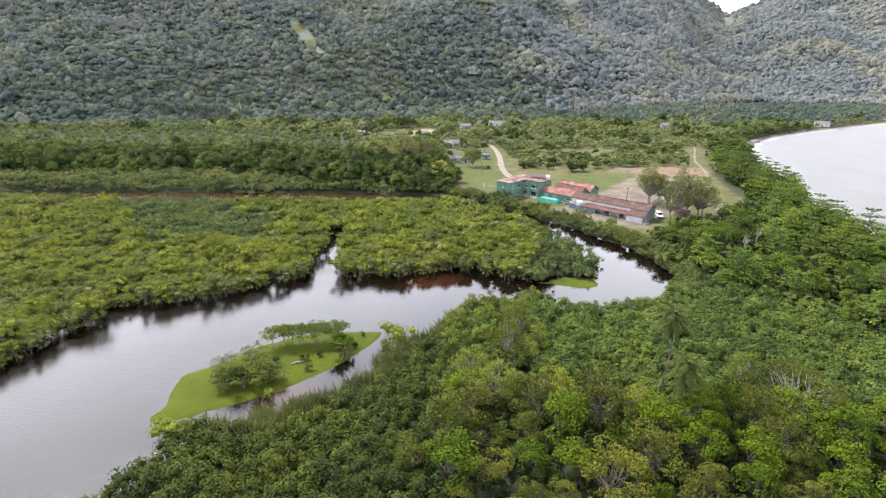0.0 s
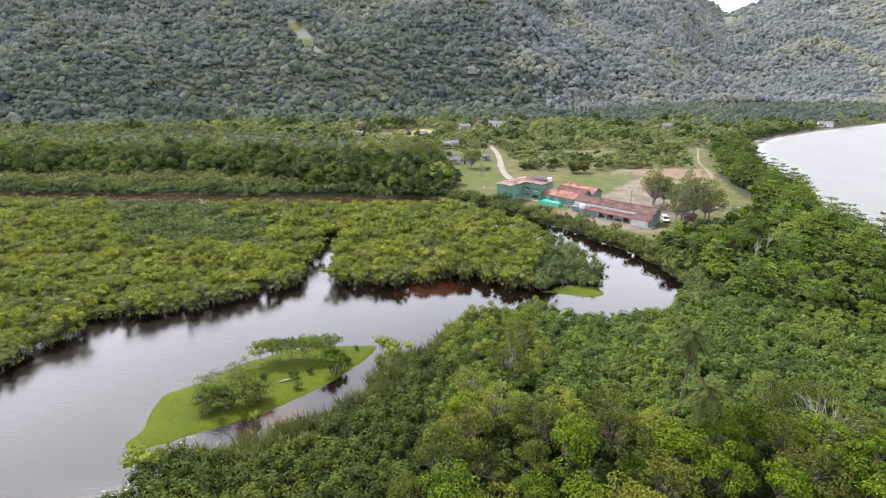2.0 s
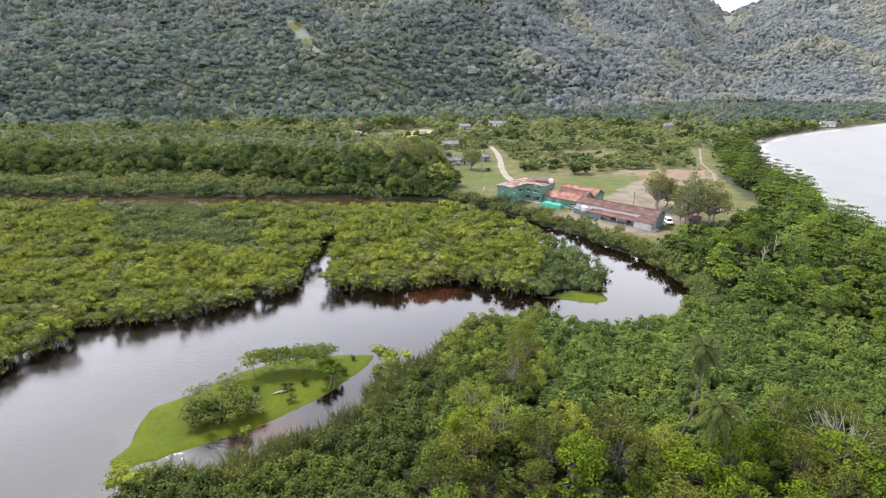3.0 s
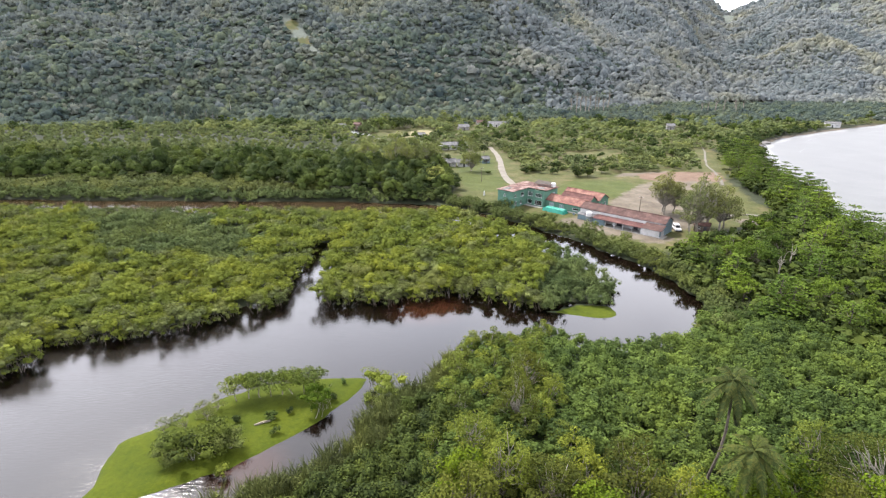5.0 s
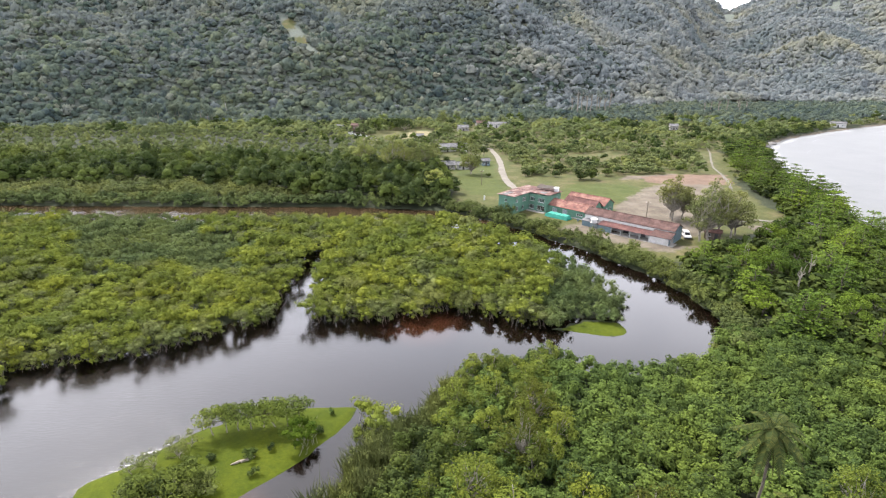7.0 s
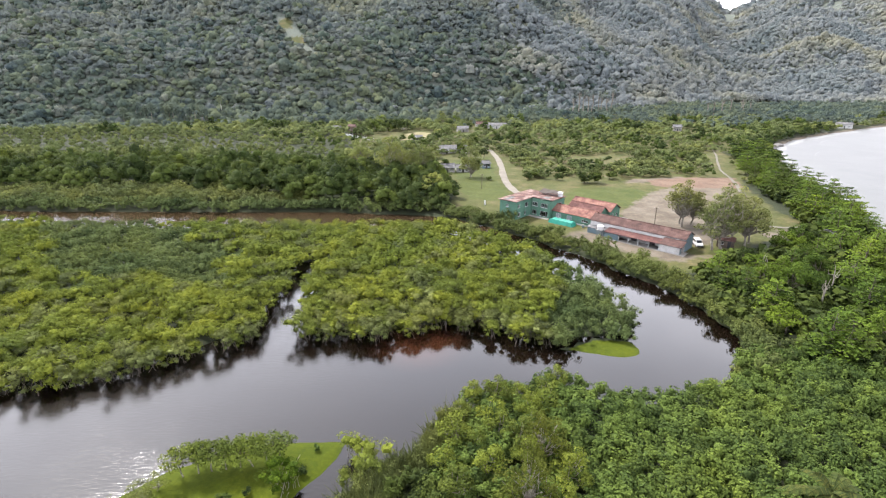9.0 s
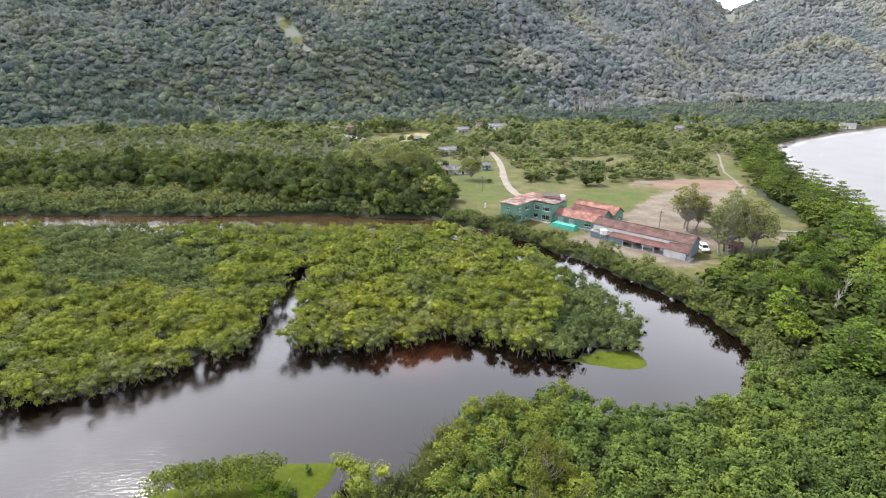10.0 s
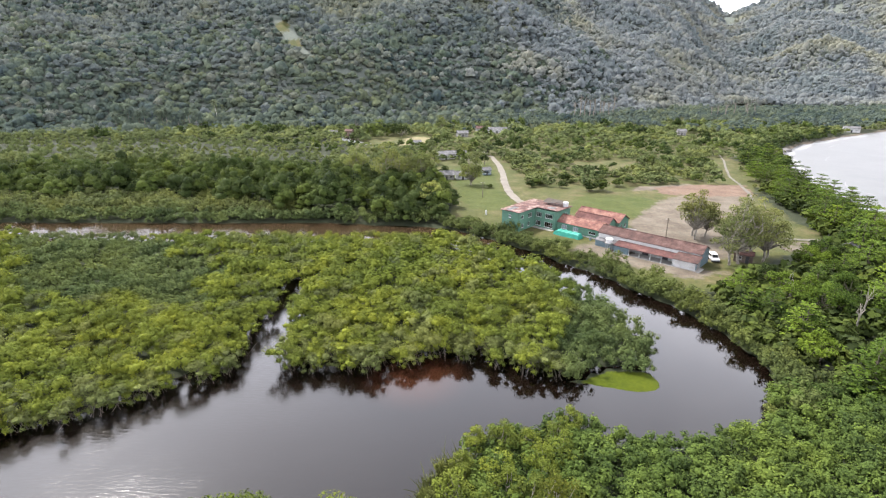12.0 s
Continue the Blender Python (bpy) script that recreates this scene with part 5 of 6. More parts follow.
part("body", bm, BLUE_WALL, barrel)
bm = bmesh.new()
pipe(bm, (0, 0, 0.92), (0, 0, 0.98), 0.31, sides=14)
part("lid", bm, CONCRETE, barrel)

# long shed with an open lean-to
shed = tagged(new("long_shed"), "long white shed with a brown tiled roof and open lean-to", "shed")
shed.matrix_basis = pose(64.5, 165.0, GZ - 0.25, 0, 0, -43.5)
block(shed, -28.0, 3.2, 0.0, 9.2, 3.9, WHITE_WALL, {
    "front": [("door", 5.0, 0.0, 6.4, 2.2), ("window", 9.0, 1.0, 10.6, 2.0), ("door", 13.0, 0.0, 14.8, 2.3), ("door", 18.5, 0.0, 20.0, 2.3)],
    "back": [("window", 4.0, 1.2, 5.6, 2.2), ("window", 12.0, 1.2, 13.6, 2.2)]})
gable(shed, -28.0, 3.2, 0.0, 9.2, 3.9, 5.3, BROWN_TILE, BLUE_WALL, over=0.3)
part("end_panel", boxed(0.006, 3.3, 0.3, 0.05, 9.1, 3.88), BLUE_WALL, shed, "blue-grey painted end wall")
slab(shed, "lean_to_roof", [(-21.8, -0.35, 2.30), (-5.6, -0.35, 2.30), (-5.6, 3.18, 2.85), (-21.8, 3.18, 2.85)], 0.10, DARK_TILE)
slab(shed, "lean_to_roof", [(-5.58, -0.45, 2.45), (0.5, -0.45, 2.45), (0.5, 3.18, 3.45), (-5.58, 3.18, 3.45)], 0.10, BROWN_TILE)
for dims, mat in (((-5.5, 0.0, 0, -0.1, 0.2, 2.3), WHITE_WALL), ((-0.3, 0.2, 0, -0.1, 1.2, 2.45), BLUE_WALL), ((-21.6, 0.0, 0, -17.5, 0.2, 2.1), BLUE_WALL), ((-28.0, 1.6, 0, -21.8, 1.8, 1.9), BLUE_WALL)):
    part("low_wall", boxed(*dims), mat, shed)
slab(shed, "annex_roof", [(-28.3, 1.3, 2.1), (-21.9, 1.3, 2.1), (-21.9, 3.17, 2.5), (-28.3, 3.17, 2.5)], 0.10, GREY_ROOF)
for x in (-17.3, -14.4, -11.5, -8.6, -5.7):
    part("post", boxed(x - 0.09, 0.02, 0.0, x + 0.09, 0.20, 2.18), WHITE_TRIM, shed)
part("floor_slab", boxed(-21.7, -0.5, 0.0, 1.2, 3.19, 0.33, bevel=0.02), CONCRETE, shed)
tank2 = tagged(new("water_tank"), "dented white water tank beside the long shed", "water tank")
tank2.matrix_basis = shed.matrix_basis @ pose(-23.2, 0.2, 0.25)
bm = bmesh.new()
for x, y in ((-0.6, -0.6), (0.6, -0.6), (0.6, 0.6), (-0.6, 0.6)):
    pipe(bm, (x, y, 0), (x, y, 2.1), 0.08, sides=6)
box(bm, -0.9, -0.9, 2.1, 0.9, 0.9, 2.22)
part("stand", bm, CONCRETE, tank2)
bm = bmesh.new()
pipe(bm, (0, 0, 2.22), (0, 0, 3.4), 0.85, 1.0, 18)
part("body", bm, POLY_WHITE, tank2)
bm = bmesh.new()
pipe(bm, (0, 0, 3.4), (0, 0, 3.65), 1.04, 0.6, 18)
part("lid", bm, POLY_WHITE, tank2)


def vehicle(name, paint_mat, label, m):
    car = tagged(new(name), label, "car")
    car.matrix_basis = m
    bm = bmesh.new()
    prof = [(-2.2, 0.45), (2.1, 0.45), (2.2, 0.75), (2.1, 1.0), (1.15, 1.12), (0.55, 1.85), (-1.95, 1.92), (-2.2, 1.5)]
    left = [bm.verts.new((x, -0.85 + (0.08 if z > 1.3 else 0), z)) for x, z in prof]
    right = [bm.verts.new((x, 0.85 - (0.08 if z > 1.3 else 0), z)) for x, z in prof]
    bm.faces.new(left)
    bm.faces.new(right[::-1])
    for k in range(len(prof)):
        bm.faces.new([left[k], right[k], right[(k + 1) % len(prof)], left[(k + 1) % len(prof)]])
    bmesh.ops.bevel(bm, geom=list(bm.edges), offset=0.05, segments=2, affect="EDGES", profile=0.5)
    part("body", bm, paint_mat, car)
    for y in (-0.815, 0.815):
        for x0, x1 in ((-1.9, -0.75), (-0.65, 0.5)):
            part("side_window", boxed(x0, y - 0.02, 1.18, x1, y + 0.02, 1.72, bevel=0.01), DARK_GLASS, car)
    part("windscreen", boxed(-0.02, -0.68, -0.02, 0.85, 0.68, 0.02, m=pose(0.58, 0, 1.84, 0, 51, 0)), DARK_GLASS, car)
    part("rear_window", boxed(-2.235, -0.62, 1.3, -2.195, 0.62, 1.72, m=pose(0.06, 0, 0)), DARK_GLASS, car)
    for x in (-1.4, 1.4):
        for y in (-0.86, 0.86):
            bm = bmesh.new()
            pipe(bm, (x, y - 0.11, 0.33), (x, y + 0.11, 0.33), 0.33, sides=18)
            wheel = part("wheel", bm, RUBBER, car)
            bm = bmesh.new()
            pipe(bm, (x, y - 0.12, 0.33), (x, y + 0.12, 0.33), 0.18, sides=12)
            part("rim", bm, CONCRETE, wheel)
    for y in (-0.6, 0.6):
        part("headlight", boxed(2.17, y - 0.16, 0.72, 2.22, y + 0.16, 0.9, bevel=0.01), WHITE_TRIM, car)
    part("bumper", boxed(2.12, -0.82, 0.42, 2.28, 0.82, 0.62, bevel=0.03), RUBBER, car)
    return car


vehicle("parked_van", CAR_WHITE, "white van parked on sand behind the shed", pose(73.0, 173.0, ground_z(73.0, 173.0), 0, 0, -98))
kiosk = tagged(new("kiosk"), "small weathered dark hut under the yard trees", "hut")
kiosk.matrix_basis = pose(80.5, 172.5, GZ - 0.2, 0, 0, -30)
block(kiosk, -2.2, -1.2, 2.2, 1.2, 2.3, TIMBER, {"front": [("window", 0.6, 1.0, 1.8, 1.9), ("door", 2.7, 0.0, 3.6, 2.0)]})
gable(kiosk, -2.2, -1.2, 2.2, 1.2, 2.3, 2.9, RUSTY, TIMBER, over=0.25)


def utility_pole(x, y, tall, label):
    z = float(ground_z(x, y))
    pole = tagged(new("utility_pole"), label, "pole", "utility poles")
    pole.location = (x, y, z - 0.2)
    bm = bmesh.new()
    pipe(bm, (0, 0, 0), (0, 0, tall), 0.14, 0.10, 10)
    part("shaft", bm, TIMBER, pole)
    part("crossarm", boxed(-0.7, -0.06, tall - 0.6, 0.7, 0.06, tall - 0.46), TIMBER, pole)
    for x0 in (-0.6, 0.0, 0.6):
        bm = bmesh.new()
        pipe(bm, (x0, 0, tall - 0.46), (x0, 0, tall - 0.26), 0.06, 0.04, 8)
        part("insulator", bm, WHITE_TRIM, pole)


utility_pole(67.6, 190.8, 6.6, "timber utility pole on the sandy yard")
utility_pole(17.6, 243.8, 6.5, "dark utility pole on the lawn")
post = tagged(new("marker_post"), "short white painted post standing in grass", "post")
post.location = (16.9, 218.7, float(ground_z(16.9, 218.7)) - 0.1)
bm = bmesh.new()
pipe(bm, (0, 0, 0), (0, 0, 1.5), 0.32, 0.24, 10)
part("shaft", bm, WHITE_TRIM, post)
bm = bmesh.new()
pipe(bm, (0, 0, 1.5), (0, 0, 1.8), 0.30, 0.12, 10)
part("cap", bm, WHITE_TRIM, post)


def cottage(x, y, turn, w, d, tall, wall, roof, label, rise=1.4, two=False, name="cottage"):
    """A small far house with walls, openings and a pitched roof."""
    h = tagged(new(name), label, "house")
    h.matrix_basis = pose(x, y, float(ground_z(x, y)) - 0.2, 0, 0, turn)
    rows_z = ((1.0, 2.2), (3.8, 5.0)) if two else ((1.0, 2.2),)
    front = [("window", q * w - 0.6, a, q * w + 0.6, b) for q in (0.22, 0.78) for a, b in rows_z] + [("door", w * 0.5 - 0.5, 0.0, w * 0.5 + 0.5, 2.1)]
    block(h, -w / 2, -d / 2, w / 2, d / 2, tall, wall, {"front": front, "left": [("window", d * 0.4, 1.0, d * 0.4 + 1.1, 2.1)], "right": [("window", d * 0.4, 1.0, d * 0.4 + 1.1, 2.1)]})
    gable(h, -w / 2, -d / 2, w / 2, d / 2, tall, tall + rise, roof, wall)
    return h


cottage(3.6, 337, 14, 8, 6, 3.0, WHITE_WALL, GREY_ROOF, "grey-roofed white cottage among garden trees")
cottage(11.6, 338, -6, 8, 6, 3.0, WHITE_WALL, GREY_ROOF, "small grey-roofed cottage among garden trees")
cottage(3.6, 280, 8, 7, 5, 2.7, CONCRETE, GREY_ROOF, "low grey cottage at the edge of the lawn")
cottage(11.2, 281.5, 4, 6, 5, 2.6, WHITE_WALL, GREY_ROOF, "low pale outhouse at the edge of the lawn", 1.0)
cottage(22.6, 291, 20, 4, 3.6, 2.6, BLUE_WALL, GREY_ROOF, "small blue-grey hut beside the dirt road", 0.9)
cottage(-62.5, 418, -12, 4.5, 4.5, 6.4, BRICK, BROWN_TILE, "narrow red brick house behind a white wall", 1.0, True)
cottage(-77, 436, -20, 6, 5, 3.2, WHITE_WALL, GREY_ROOF, "small white house behind the garden wall")
cottage(-15, 386, 6, 7, 5, 2.8, CONCRETE, GREY_ROOF, "grey farm building beside a straw-coloured field", 1.2)
cottage(17, 437, 10, 8, 6, 3.0, CONCRETE, GREY_ROOF, "white cottage at the foot of the hills")
cottage(45, 461, -4, 15, 6, 3.0, WHITE_WALL, GREY_ROOF, "long white house at the foot of the hills")
cottage(33, 468, 8, 8, 6, 3.2, CONCRETE, BROWN_TILE, "brown-roofed house at the foot of the hills")
cottage(183, 448, -10, 6, 5, 3.4, CONCRETE, GREY_ROOF, "white house half hidden by trees of the plain")
cottage(331, 474, -25, 11, 6, 3.4, WHITE_WALL, GREY_ROOF, "long pale building at the far end of the beach", 1.0)
cottage(430, 540, -25, 16, 8, 3.6, WHITE_WALL, GREY_ROOF, "pale building above the far shore", 1.0)
cottage(114, 178, 30, 7, 5, 2.8, WHITE_WALL, GREY_ROOF, "pale hut between the trees by the beach", 0.9, name="beach_hut")
fence = tagged(new("garden_wall"), "long low white garden wall with pillars", "wall")
fence.matrix_basis = pose(-67, 414, 1.3, 0, 0, -50)
for k in range(13):
    part("wall_panel", boxed(k * 2.8, -0.1, 0.0, k * 2.8 + 2.5, 0.1, 1.5), WHITE_TRIM, fence)
    part("pillar", boxed(k * 2.8 + 2.5, -0.16, 0.0, k * 2.8 + 2.8, 0.16, 1.9, bevel=0.03), WHITE_TRIM, fence)


def ribbon(name, line, widths, mat, label, lift=0.05):
    """A road of uneven width along a line, laid over the ground."""
    pts = np.array(line, float)
    s = np.r_[0, np.cumsum(np.hypot(*np.diff(pts, axis=0).T))]
    t = np.arange(0, s[-1], 1.2)
    c = np.stack([np.interp(t, s, pts[:, 0]), np.interp(t, s, pts[:, 1])], 1)
    for _ in range(3):
        c[1:-1] = (c[:-2] + 2 * c[1:-1] + c[2:]) / 4
    w = np.interp(t, s, widths) * (1 + 0.12 * waves(t, t * 0.3, 33, 6))
    side = np.gradient(c, axis=0)
    side = np.stack([-side[:, 1], side[:, 0]], 1) / np.hypot(*side.T)[:, None]
    v = []
    for q in (-0.5, -0.25, 0, 0.25, 0.5):
        xy = c + side * (w * q)[:, None]
        v.append(np.c_[xy, ground_z(xy[:, 0], xy[:, 1]) + lift - 0.03 * (abs(q) > 0.4)])
    v = np.stack(v, 1)
    n = len(t)
    i = (np.arange(n - 1)[:, None] * 5 + np.arange(4)).ravel()
    return tagged(new(name, mesh_data(name, v.reshape(-1, 3), np.stack([i, i + 1, i + 6, i + 5], 1), [mat], smooth_faces=True)), label, "road", kind="structure")


ribbon("dirt_road", [(36.5, 224), (33, 232), (30.4, 239), (29.0, 254), (29.3, 272), (30.8, 290), (31.5, 315), (30.2, 343), (26, 362)], [4.2, 3.6, 3.3, 3.1, 3.0, 3.0, 2.9, 2.4, 2.2], DIRT, "pale dirt road across the grass", 0.2)
ribbon("sandy_track", [(164, 352), (156, 331), (144, 305), (135, 284), (131, 268), (126, 252), (120, 238)], [0.9, 1.0, 1.0, 1.1, 1.2, 1.3, 1.5], TRACK_DIRT, "sandy track beside the beach trees", 0.2)
ribbon("beach_path", [(92, 188), (101, 191), (112, 190), (124, 190)], [1.8, 2.2, 2.0, 1.6], TRACK_DIRT, "sandy path to the beach", 0.2)

# ---- single plants ----
def far_tree_thing(rng, height=9.0, **options):
    """A middle-distance tree with a trunk of its own."""
    return tube(bent(rng, (0, 0, -0.3), (0.2, 0.1, height * 0.6), 4, 0.03), np.linspace(0.2, 0.1, 4), 6), far_tree(rng, height, **options)[1]


def put(kind, seed, x, y, scale, bark, leaf, name, label, category="tree", group="", turn=0, **options):
    root = plant_thing(name, *kind(np.random.default_rng(seed), **options), bark, leaf, label, category, group)
    root.matrix_basis = pose(x, y, float(ground_z(x, y)), 0, 0, turn) @ Matrix.Scale(scale, 4)
    return root


YARD = foliage("yard_tree_leaves", (0.1560, 0.1640, 0.0520), (0.1080, 0.1160, 0.0400), (0.0600, 0.0670, 0.0270), glow=0.3)
for n, (x, y, h) in enumerate(((76.3, 191.0, 16.5), (77.2, 194.6, 15.5), (80.2, 193.0, 13.0), (75.4, 169.6, 16.5), (78.2, 170.4, 19.5), (82.0, 173.6, 18.0), (85.6, 172.2, 15.5), (88.6, 175.6, 13.5), (81.6, 179.0, 16.0))):
    put(broadleaf, 600 + n, x, y, 1.0, BARK, YARD, "yard_tree", "tall light olive tree with pale bare stems", "tree", "trees of the yard",
        leaves=2300, size=0.24, height=h + 0.5, wide=5.9, bare=0.22, clumps=42, puff=0.2)
put(broadleaf, 620, 14.3, 268, 1.0, BARK, EDGEWOOD, "lawn_tree", "tall rounded light green tree on the lawn", leaves=2600, size=0.32, height=16, wide=4.8, bare=0.10, clumps=40, puff=0.34)
for n, (x, y, h, w) in enumerate(((-19.4, 253.5, 21.5, 8.0), (-6.9, 258.9, 18.0, 6.0), (-2.2, 226, 11.5, 5.0), (-36, 276, 17, 6.5), (-12.5, 262, 17.5, 5.5))):
    put(broadleaf, 630 + n, x, y, 1.0, BARK, EDGEWOOD, "wood_edge_tree", "large airy light green tree with pale limbs over the wood", "tree", "large trees of the wood",
        leaves=3400, size=0.28, height=h, wide=w, bare=0.34, clumps=54, puff=0.22)
for n, (x, y, s) in enumerate(((39, 263, 1.0), (44, 268, 1.1), (52, 262, 0.9), (62, 256, 1.5), (68, 258, 1.5), (76, 264, 1.2), (17, 286, 0.9), (57, 275, 1.2), (22, 262, 0.5))):
    put(shrub, 650 + n, x, y, s, DARKBARK, DARKWOOD, "lawn_bush", "dark rounded bush on the dry grass", "bush", "bushes on the grass", leaves=260, size=0.34, height=3.2, wide=2.4)
# far stems and palms below share the haze-tinted leaf colours
for n in range(9):
    x, y = 128 + 4.6 * n + (n % 3) * 1.5, 556 + (n * 37 % 11)
    put(broadleaf, 660 + n, x, y, 1.0, BARK, HAZED_HILLWOOD, "bare_stemmed_tree", "tall tree with a long pale bare stem", "tree", "bare-stemmed trees", leaves=70, size=0.9,
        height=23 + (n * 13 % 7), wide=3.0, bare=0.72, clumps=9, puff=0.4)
for n in range(8):
    x, y = 262 + 6.0 * n + (n % 3) * 2.0, 566 + (n * 29 % 9)
    put(broadleaf, 680 + n, x, y, 1.0, BARK, HAZED_HILLWOOD, "bare_stemmed_tree", "tall tree with a long pale bare stem", "tree", "bare-stemmed trees", leaves=60, size=0.9,
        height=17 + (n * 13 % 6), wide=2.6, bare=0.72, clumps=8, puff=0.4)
for n in range(16):
    x, y = -250 + 4.1 * n + (n % 4), 462 + (n * 31 % 11)
    put(palm, 700 + n, x, y, 1.3, BARK, HAZED_FOOTWOOD, "royal_palm", "tall palm of a cluster at the hill foot", "palm", "palms at the hill foot", height=9.5 + (n * 7 % 4), fronds=34, long=3.8)
put(palm, 720, -186, 498, 1.3, PALEBARK, HAZED_FOOTWOOD, "royal_palm", "tall palm of a cluster at the hill foot", "palm", "palms at the hill foot", height=12, fronds=30, long=3.8)
LIME = foliage("lime_tree_leaves", (0.151, 0.174, 0.035), (0.099, 0.122, 0.029), (0.058, 0.075, 0.023))
for n, (x, y, h) in enumerate(((-66, 476, 15), (-45.5, 458, 12), (-55.5, 414, 8.5), (-27.5, 434, 11), (2, 470, 13), (-50, 440, 11), (4, 404, 8))):
    put(broadleaf, 730 + n, x, y, 1.0, BARK, (HAZED_FOOTWOOD, LIME, GREYSCRUB, DARKWOOD, SCRUB, DARKWOOD, GREYSCRUB)[n], "garden_tree", "rounded garden tree beyond the white wall", "tree", "garden trees", leaves=900, size=0.48,
        height=h, wide=6.5, bare=0.14, clumps=24, puff=0.36)

# islet plants
for n, (x, y) in enumerate(((-31.2, 86.4), (-29.6, 87.0), (-28.0, 87.3), (-26.3, 87.6), (-24.7, 88.0), (-23.0, 88.2), (-21.4, 88.5), (-19.9, 88.8))):
    put(broadleaf, 750 + n, x, y, 1.0, BARK, MANGROVE, "islet_tree", "small flat-topped mangrove with pale stems on the islet", "tree", "row of trees on the islet",
        leaves=1000, size=0.145, height=4.3, wide=2.7, bare=0.55, clumps=24, puff=0.26)
for n, (x, y, s) in enumerate(((-34.6, 73.0, 0.85), (-32.2, 73.4, 1.1), (-30.0, 74.6, 1.2), (-28.2, 75.8, 1.0), (-33.0, 76.0, 1.2), (-30.6, 77.4, 1.0), (-35.8, 75.2, 0.9))):
    put(shrub, 770 + n, x, y, s, BARK, (RIVERSIDE, DARKWOOD, THICKET)[n % 3], "islet_bush", "dark green bush on the bright islet grass", "bush", "bushes on the islet", leaves=700, size=0.16, height=3.2, wide=2.3, aspect=0.5)
for n, (x, y, s) in enumerate(((-36.5, 79.8, 1.0), (-34.0, 81.6, 0.9), (-38.5, 79.0, 0.9), (-33.4, 84.0, 0.9), (-35.2, 83.2, 0.8))):
    put(broadleaf, 780 + n, x, y, s, BARK, MANGROVE_GREY, "islet_sapling", "pale airy sapling at the edge of the islet", "bush", "saplings on the islet", leaves=420, size=0.11, height=3.2, wide=1.7, bare=0.2, clumps=18, puff=0.28)
for n, (x, y, s) in enumerate(((-18.4, 83.6, 1.0), (-18.8, 85.6, 1.15), (-17.2, 84.8, 0.8))):
    put(mangrove, 790 + n, x, y, s * 0.85, BARK, BRIGHT, "islet_shrub_tree", "bright green small tree on the islet", "tree", "small trees on the islet", leaves=520, size=0.15)
for n, (x, y, s) in enumerate(((-24.4, 82.3, 0.5), (-22.2, 83.4, 0.33), (-23.1, 79.0, 0.38), (-16.2, 86.8, 0.42), (-15.6, 91.2, 0.30), (-32.0, 80.2, 0.45), (-29.5, 81.5, 0.4))):
    put(shrub, 800 + n, x, y, s, DARKBARK, DARKWOOD if n != 4 else HIBISCUS, "islet_tuft", "small dark shrub on the islet grass", "bush", "small shrubs on the islet", leaves=170, size=0.34, height=2.8, wide=1.7, aspect=0.7)
for n, (x, y, s) in enumerate(((-9.4, 89.6, 1.3), (-8.2, 86.6, 1.0), (-10.0, 84.2, 0.8), (-37.3, 59.4, 1.25), (-35.6, 60.6, 1.0), (-27.2, 70.6, 0.5))):
    put(mangrove, 810 + n, x, y, s, BARK, MANGROVE, "leaning_mangrove", "pale-stemmed mangrove at the water of the near bank", "tree", "mangroves of the near bank", leaves=560, size=0.14)
log = tagged(new("driftwood_log", mesh_data("driftwood_log", *join(tube(bent(np.random.default_rng(3), (-26.6, 80.4, 0.38), (-23.9, 82.0, 0.42), 6, 0.03), [0.05, 0.16, 0.2, 0.17, 0.12, 0.04], 8),
    tube([(-25.6, 81.0, 0.45), (-25.2, 80.6, 0.7), (-25.1, 80.3, 0.8)], [0.07, 0.05, 0.02], 5)), [DRYWOOD], smooth_faces=True)), "bleached driftwood log on the islet grass", "driftwood")

# spreading tree with bare grey branches in the near woods, and tall airy trees round it
put(broadleaf, 830, 50.5, 63.5, 1.0, BARK, OLIVE, "spreading_tree", "wide olive tree with many bare grey branches", leaves=5200, size=0.165, height=10.5, wide=8.2, bare=0.22, clumps=64, puff=0.16, aspect=0.45)
for n, (x, y, h) in enumerate(((10.5, 79.0, 10.0), (8.0, 66.0, 10.5), (13.5, 63.0, 9.5), (4.5, 72.0, 8.5), (22.5, 66.5, 9.5), (27.0, 62.0, 9.0), (14.0, 87.0, 8.5), (46.0, 70.0, 8.0))):
    put(broadleaf, 840 + n, x, y, 1.0, BARK, (OLIVE, MANGROVE)[n % 2], "airy_tree", "tall airy tree with fine yellow-green leaves", "tree", "airy trees of the near woods", leaves=2000, size=0.16, height=h, wide=3.6, bare=0.2, clumps=34, puff=0.22, aspect=0.45)
for n, (x, y, h) in enumerate(((-3, 284, 8), (3, 282, 7), (12, 300, 8), (-6, 300, 10), (-2, 318, 9), (12, 322, 9), (18, 336, 10), (-8, 330, 10), (14, 344, 9), (24, 318, 7), (-4, 348, 11), (20, 356, 11), (28, 350, 10))):
    put(far_tree_thing, 860 + n, x, y, 1.0, DARKBARK, (SCRUB, DARKWOOD)[n % 2], "garden_tree", "leafy garden tree among the cottages", "tree", "garden trees by the cottages", height=h, wide=h * 0.42, leaves=190, size=0.4)

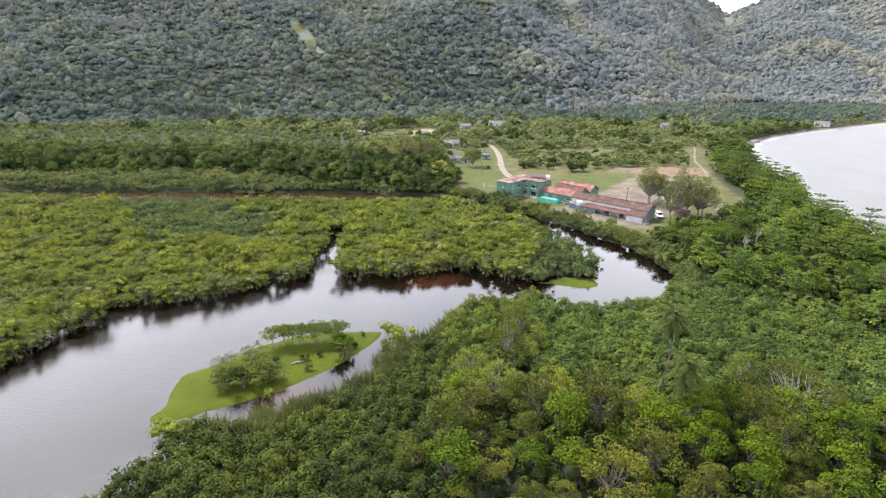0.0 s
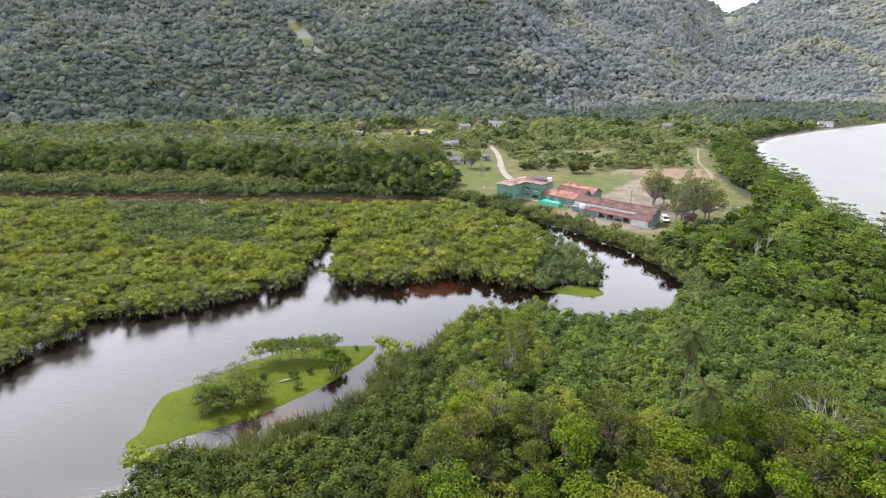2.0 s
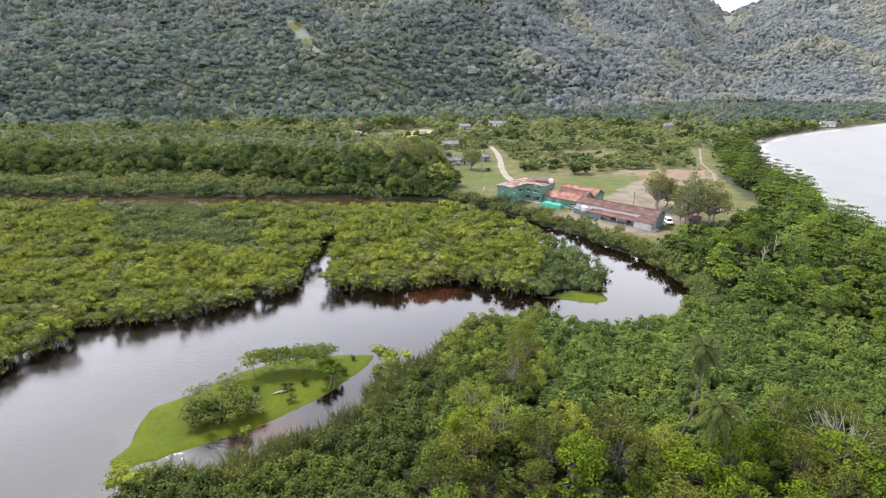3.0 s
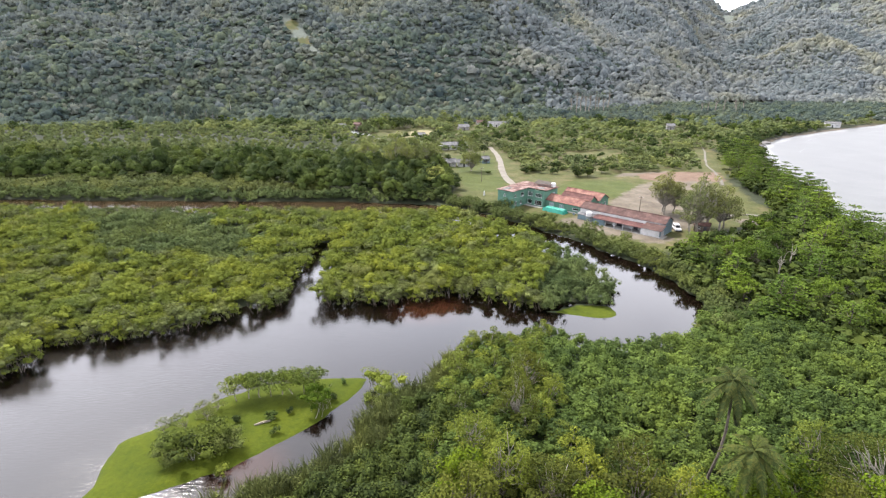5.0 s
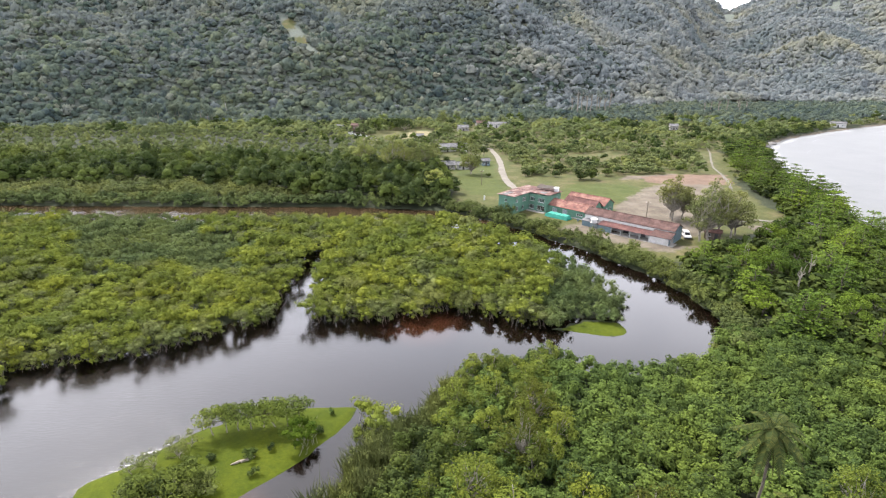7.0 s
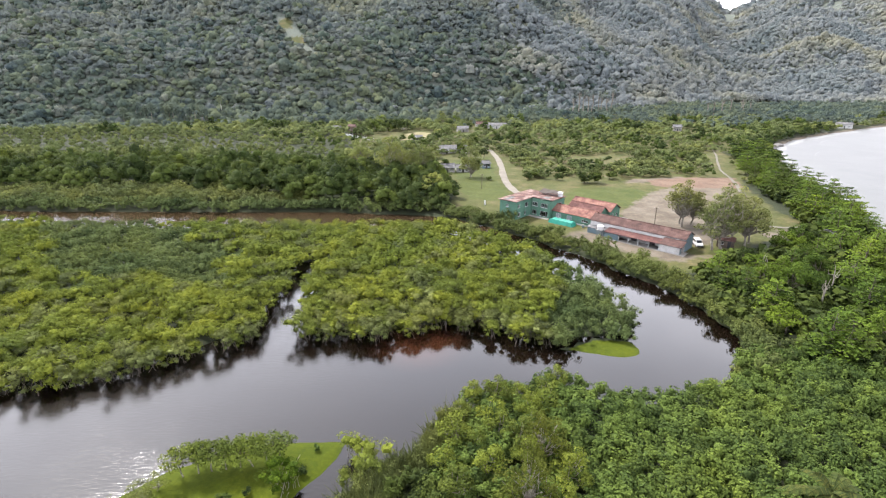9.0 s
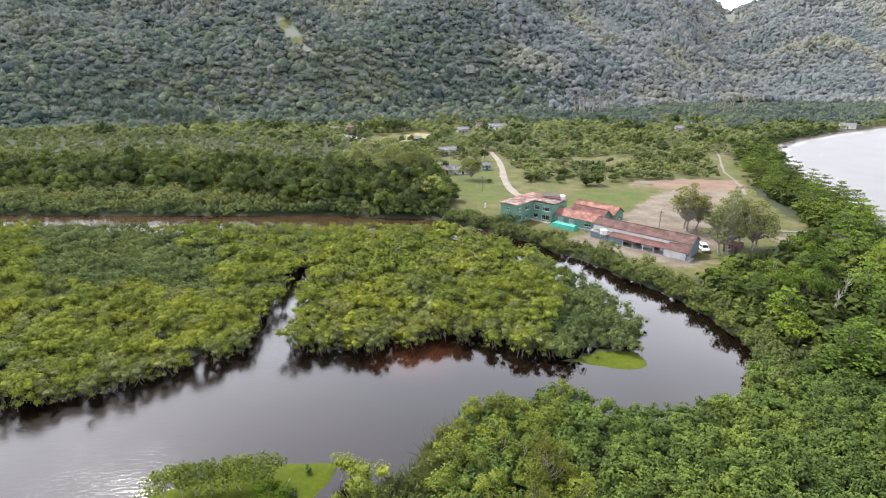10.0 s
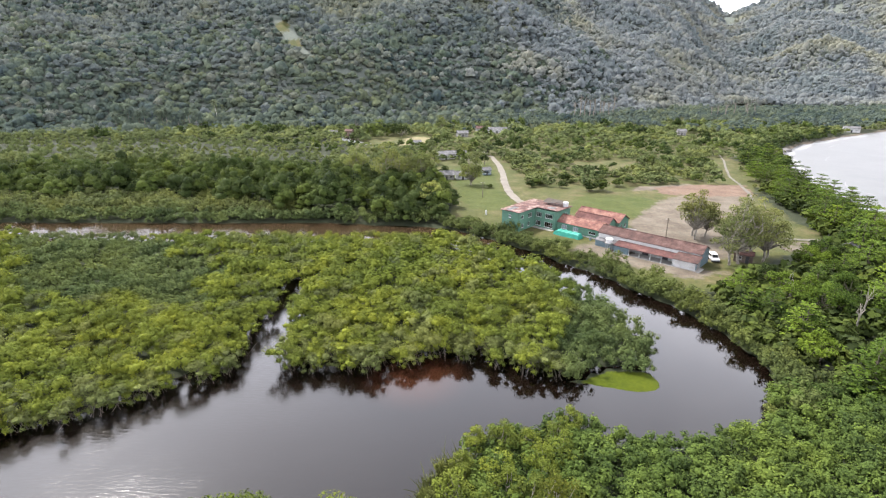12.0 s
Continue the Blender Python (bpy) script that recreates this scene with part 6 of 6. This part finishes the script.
# bleached dead trees between river and beach
for n, (x, y, h) in enumerate(((74.0, 143.5, 9.5), (79.0, 131.0, 10.0), (86.5, 139.0, 9.0))):
    wood = broadleaf(np.random.default_rng(900 + n), leaves=4, height=h, wide=1.9, bare=0.5, clumps=7)[0]
    snag = tagged(new("dead_tree", mesh_data("dead_tree", *wood, [BARK], smooth_faces=True)), "bleached bare dead tree among green trees", "tree", "dead trees by the river")
    snag.location = (x, y, float(ground_z(x, y)))

# rocks and surf at the beach
surf_line = [(131, 120), (133, 150), (137, 187), (149, 209), (162, 243), (173, 280), (187, 314), (202, 350), (221, 375), (257, 408), (297, 437), (331, 459), (373, 485), (422, 515), (521, 553), (700, 597)]
SURF = mottled("white_surf", (0.105, 0.108, 0.107), (0.150, 0.150, 0.148), 0.25, 0.6, 0.3, 1.2, relief=0.8, depth=0.15)
shore_line = np.array(surf_line, float)
shore_s = np.r_[0, np.cumsum(np.hypot(*np.diff(shore_line, axis=0).T))]


def surf(name, first, last, shift, width, label):
    """One tongue of foam along a stretch of the shore, drawn out to nothing at both ends."""
    t = np.linspace(first, last, 9)
    off = shift + 1.2 * waves(t, t * 0.4, 34, 22)
    pts = np.stack([np.interp(t, shore_s, shore_line[:, 0]) + off, np.interp(t, shore_s, shore_line[:, 1]) - off * 0.5], 1)
    ob = ribbon(name, pts, width * np.sin(np.linspace(0.05, 3.09, 9)) ** 0.7, SURF, label, 0.0)
    for v in ob.data.vertices:
        v.co.z = 0.06 + 0.03 * math.sin(v.co.x * 0.7 + v.co.y * 0.45)
    tagged(ob, category="surf")


rs = np.random.default_rng(35)
for n in range(17):
    first = 8 + 34 * n + rs.uniform(-6, 6)
    surf("surf_line", first, first + rs.uniform(34, 52), rs.uniform(-0.5, 1.5), rs.uniform(2.2, 4.2) * (1 + first / 500), "white surf washing along the beach")
for n in range(5):
    first = 150 + 80 * n + rs.uniform(-14, 14)
    surf("foam_streak", first, first + rs.uniform(20, 46), rs.uniform(7, 22), rs.uniform(0.4, 0.8) * (1 + first / 400), "thin broken streak of foam off the beach")
rr = np.random.default_rng(9)
for n in range(14):
    x, y = 203 + rr.uniform(-3, 22), 0
    y = np.interp(x, [199, 219, 256], [352, 379, 412]) - rr.uniform(-1.5, 2.5)
    bm = bmesh.new()
    bmesh.ops.create_icosphere(bm, subdivisions=2, radius=1.0)
    for v in bm.verts:
        v.co *= 1 + 0.35 * noise.noise(v.co * 1.3 + Vector((n * 7.1, 0, 0)))
    s = rr.uniform(0.8, 2.2)
    bm.transform(Matrix.Diagonal((s * 1.3, s, s * 0.7, 1)))
    me = bpy.data.meshes.new("shore_rock")
    bm.to_mesh(me)
    bm.free()
    me.materials.append(ROCK)
    ob = tagged(new("shore_rock", me), "dark boulder at the edge of the surf", "rock", "rocks on the beach")
    ob.location = (x, y, 0.15)
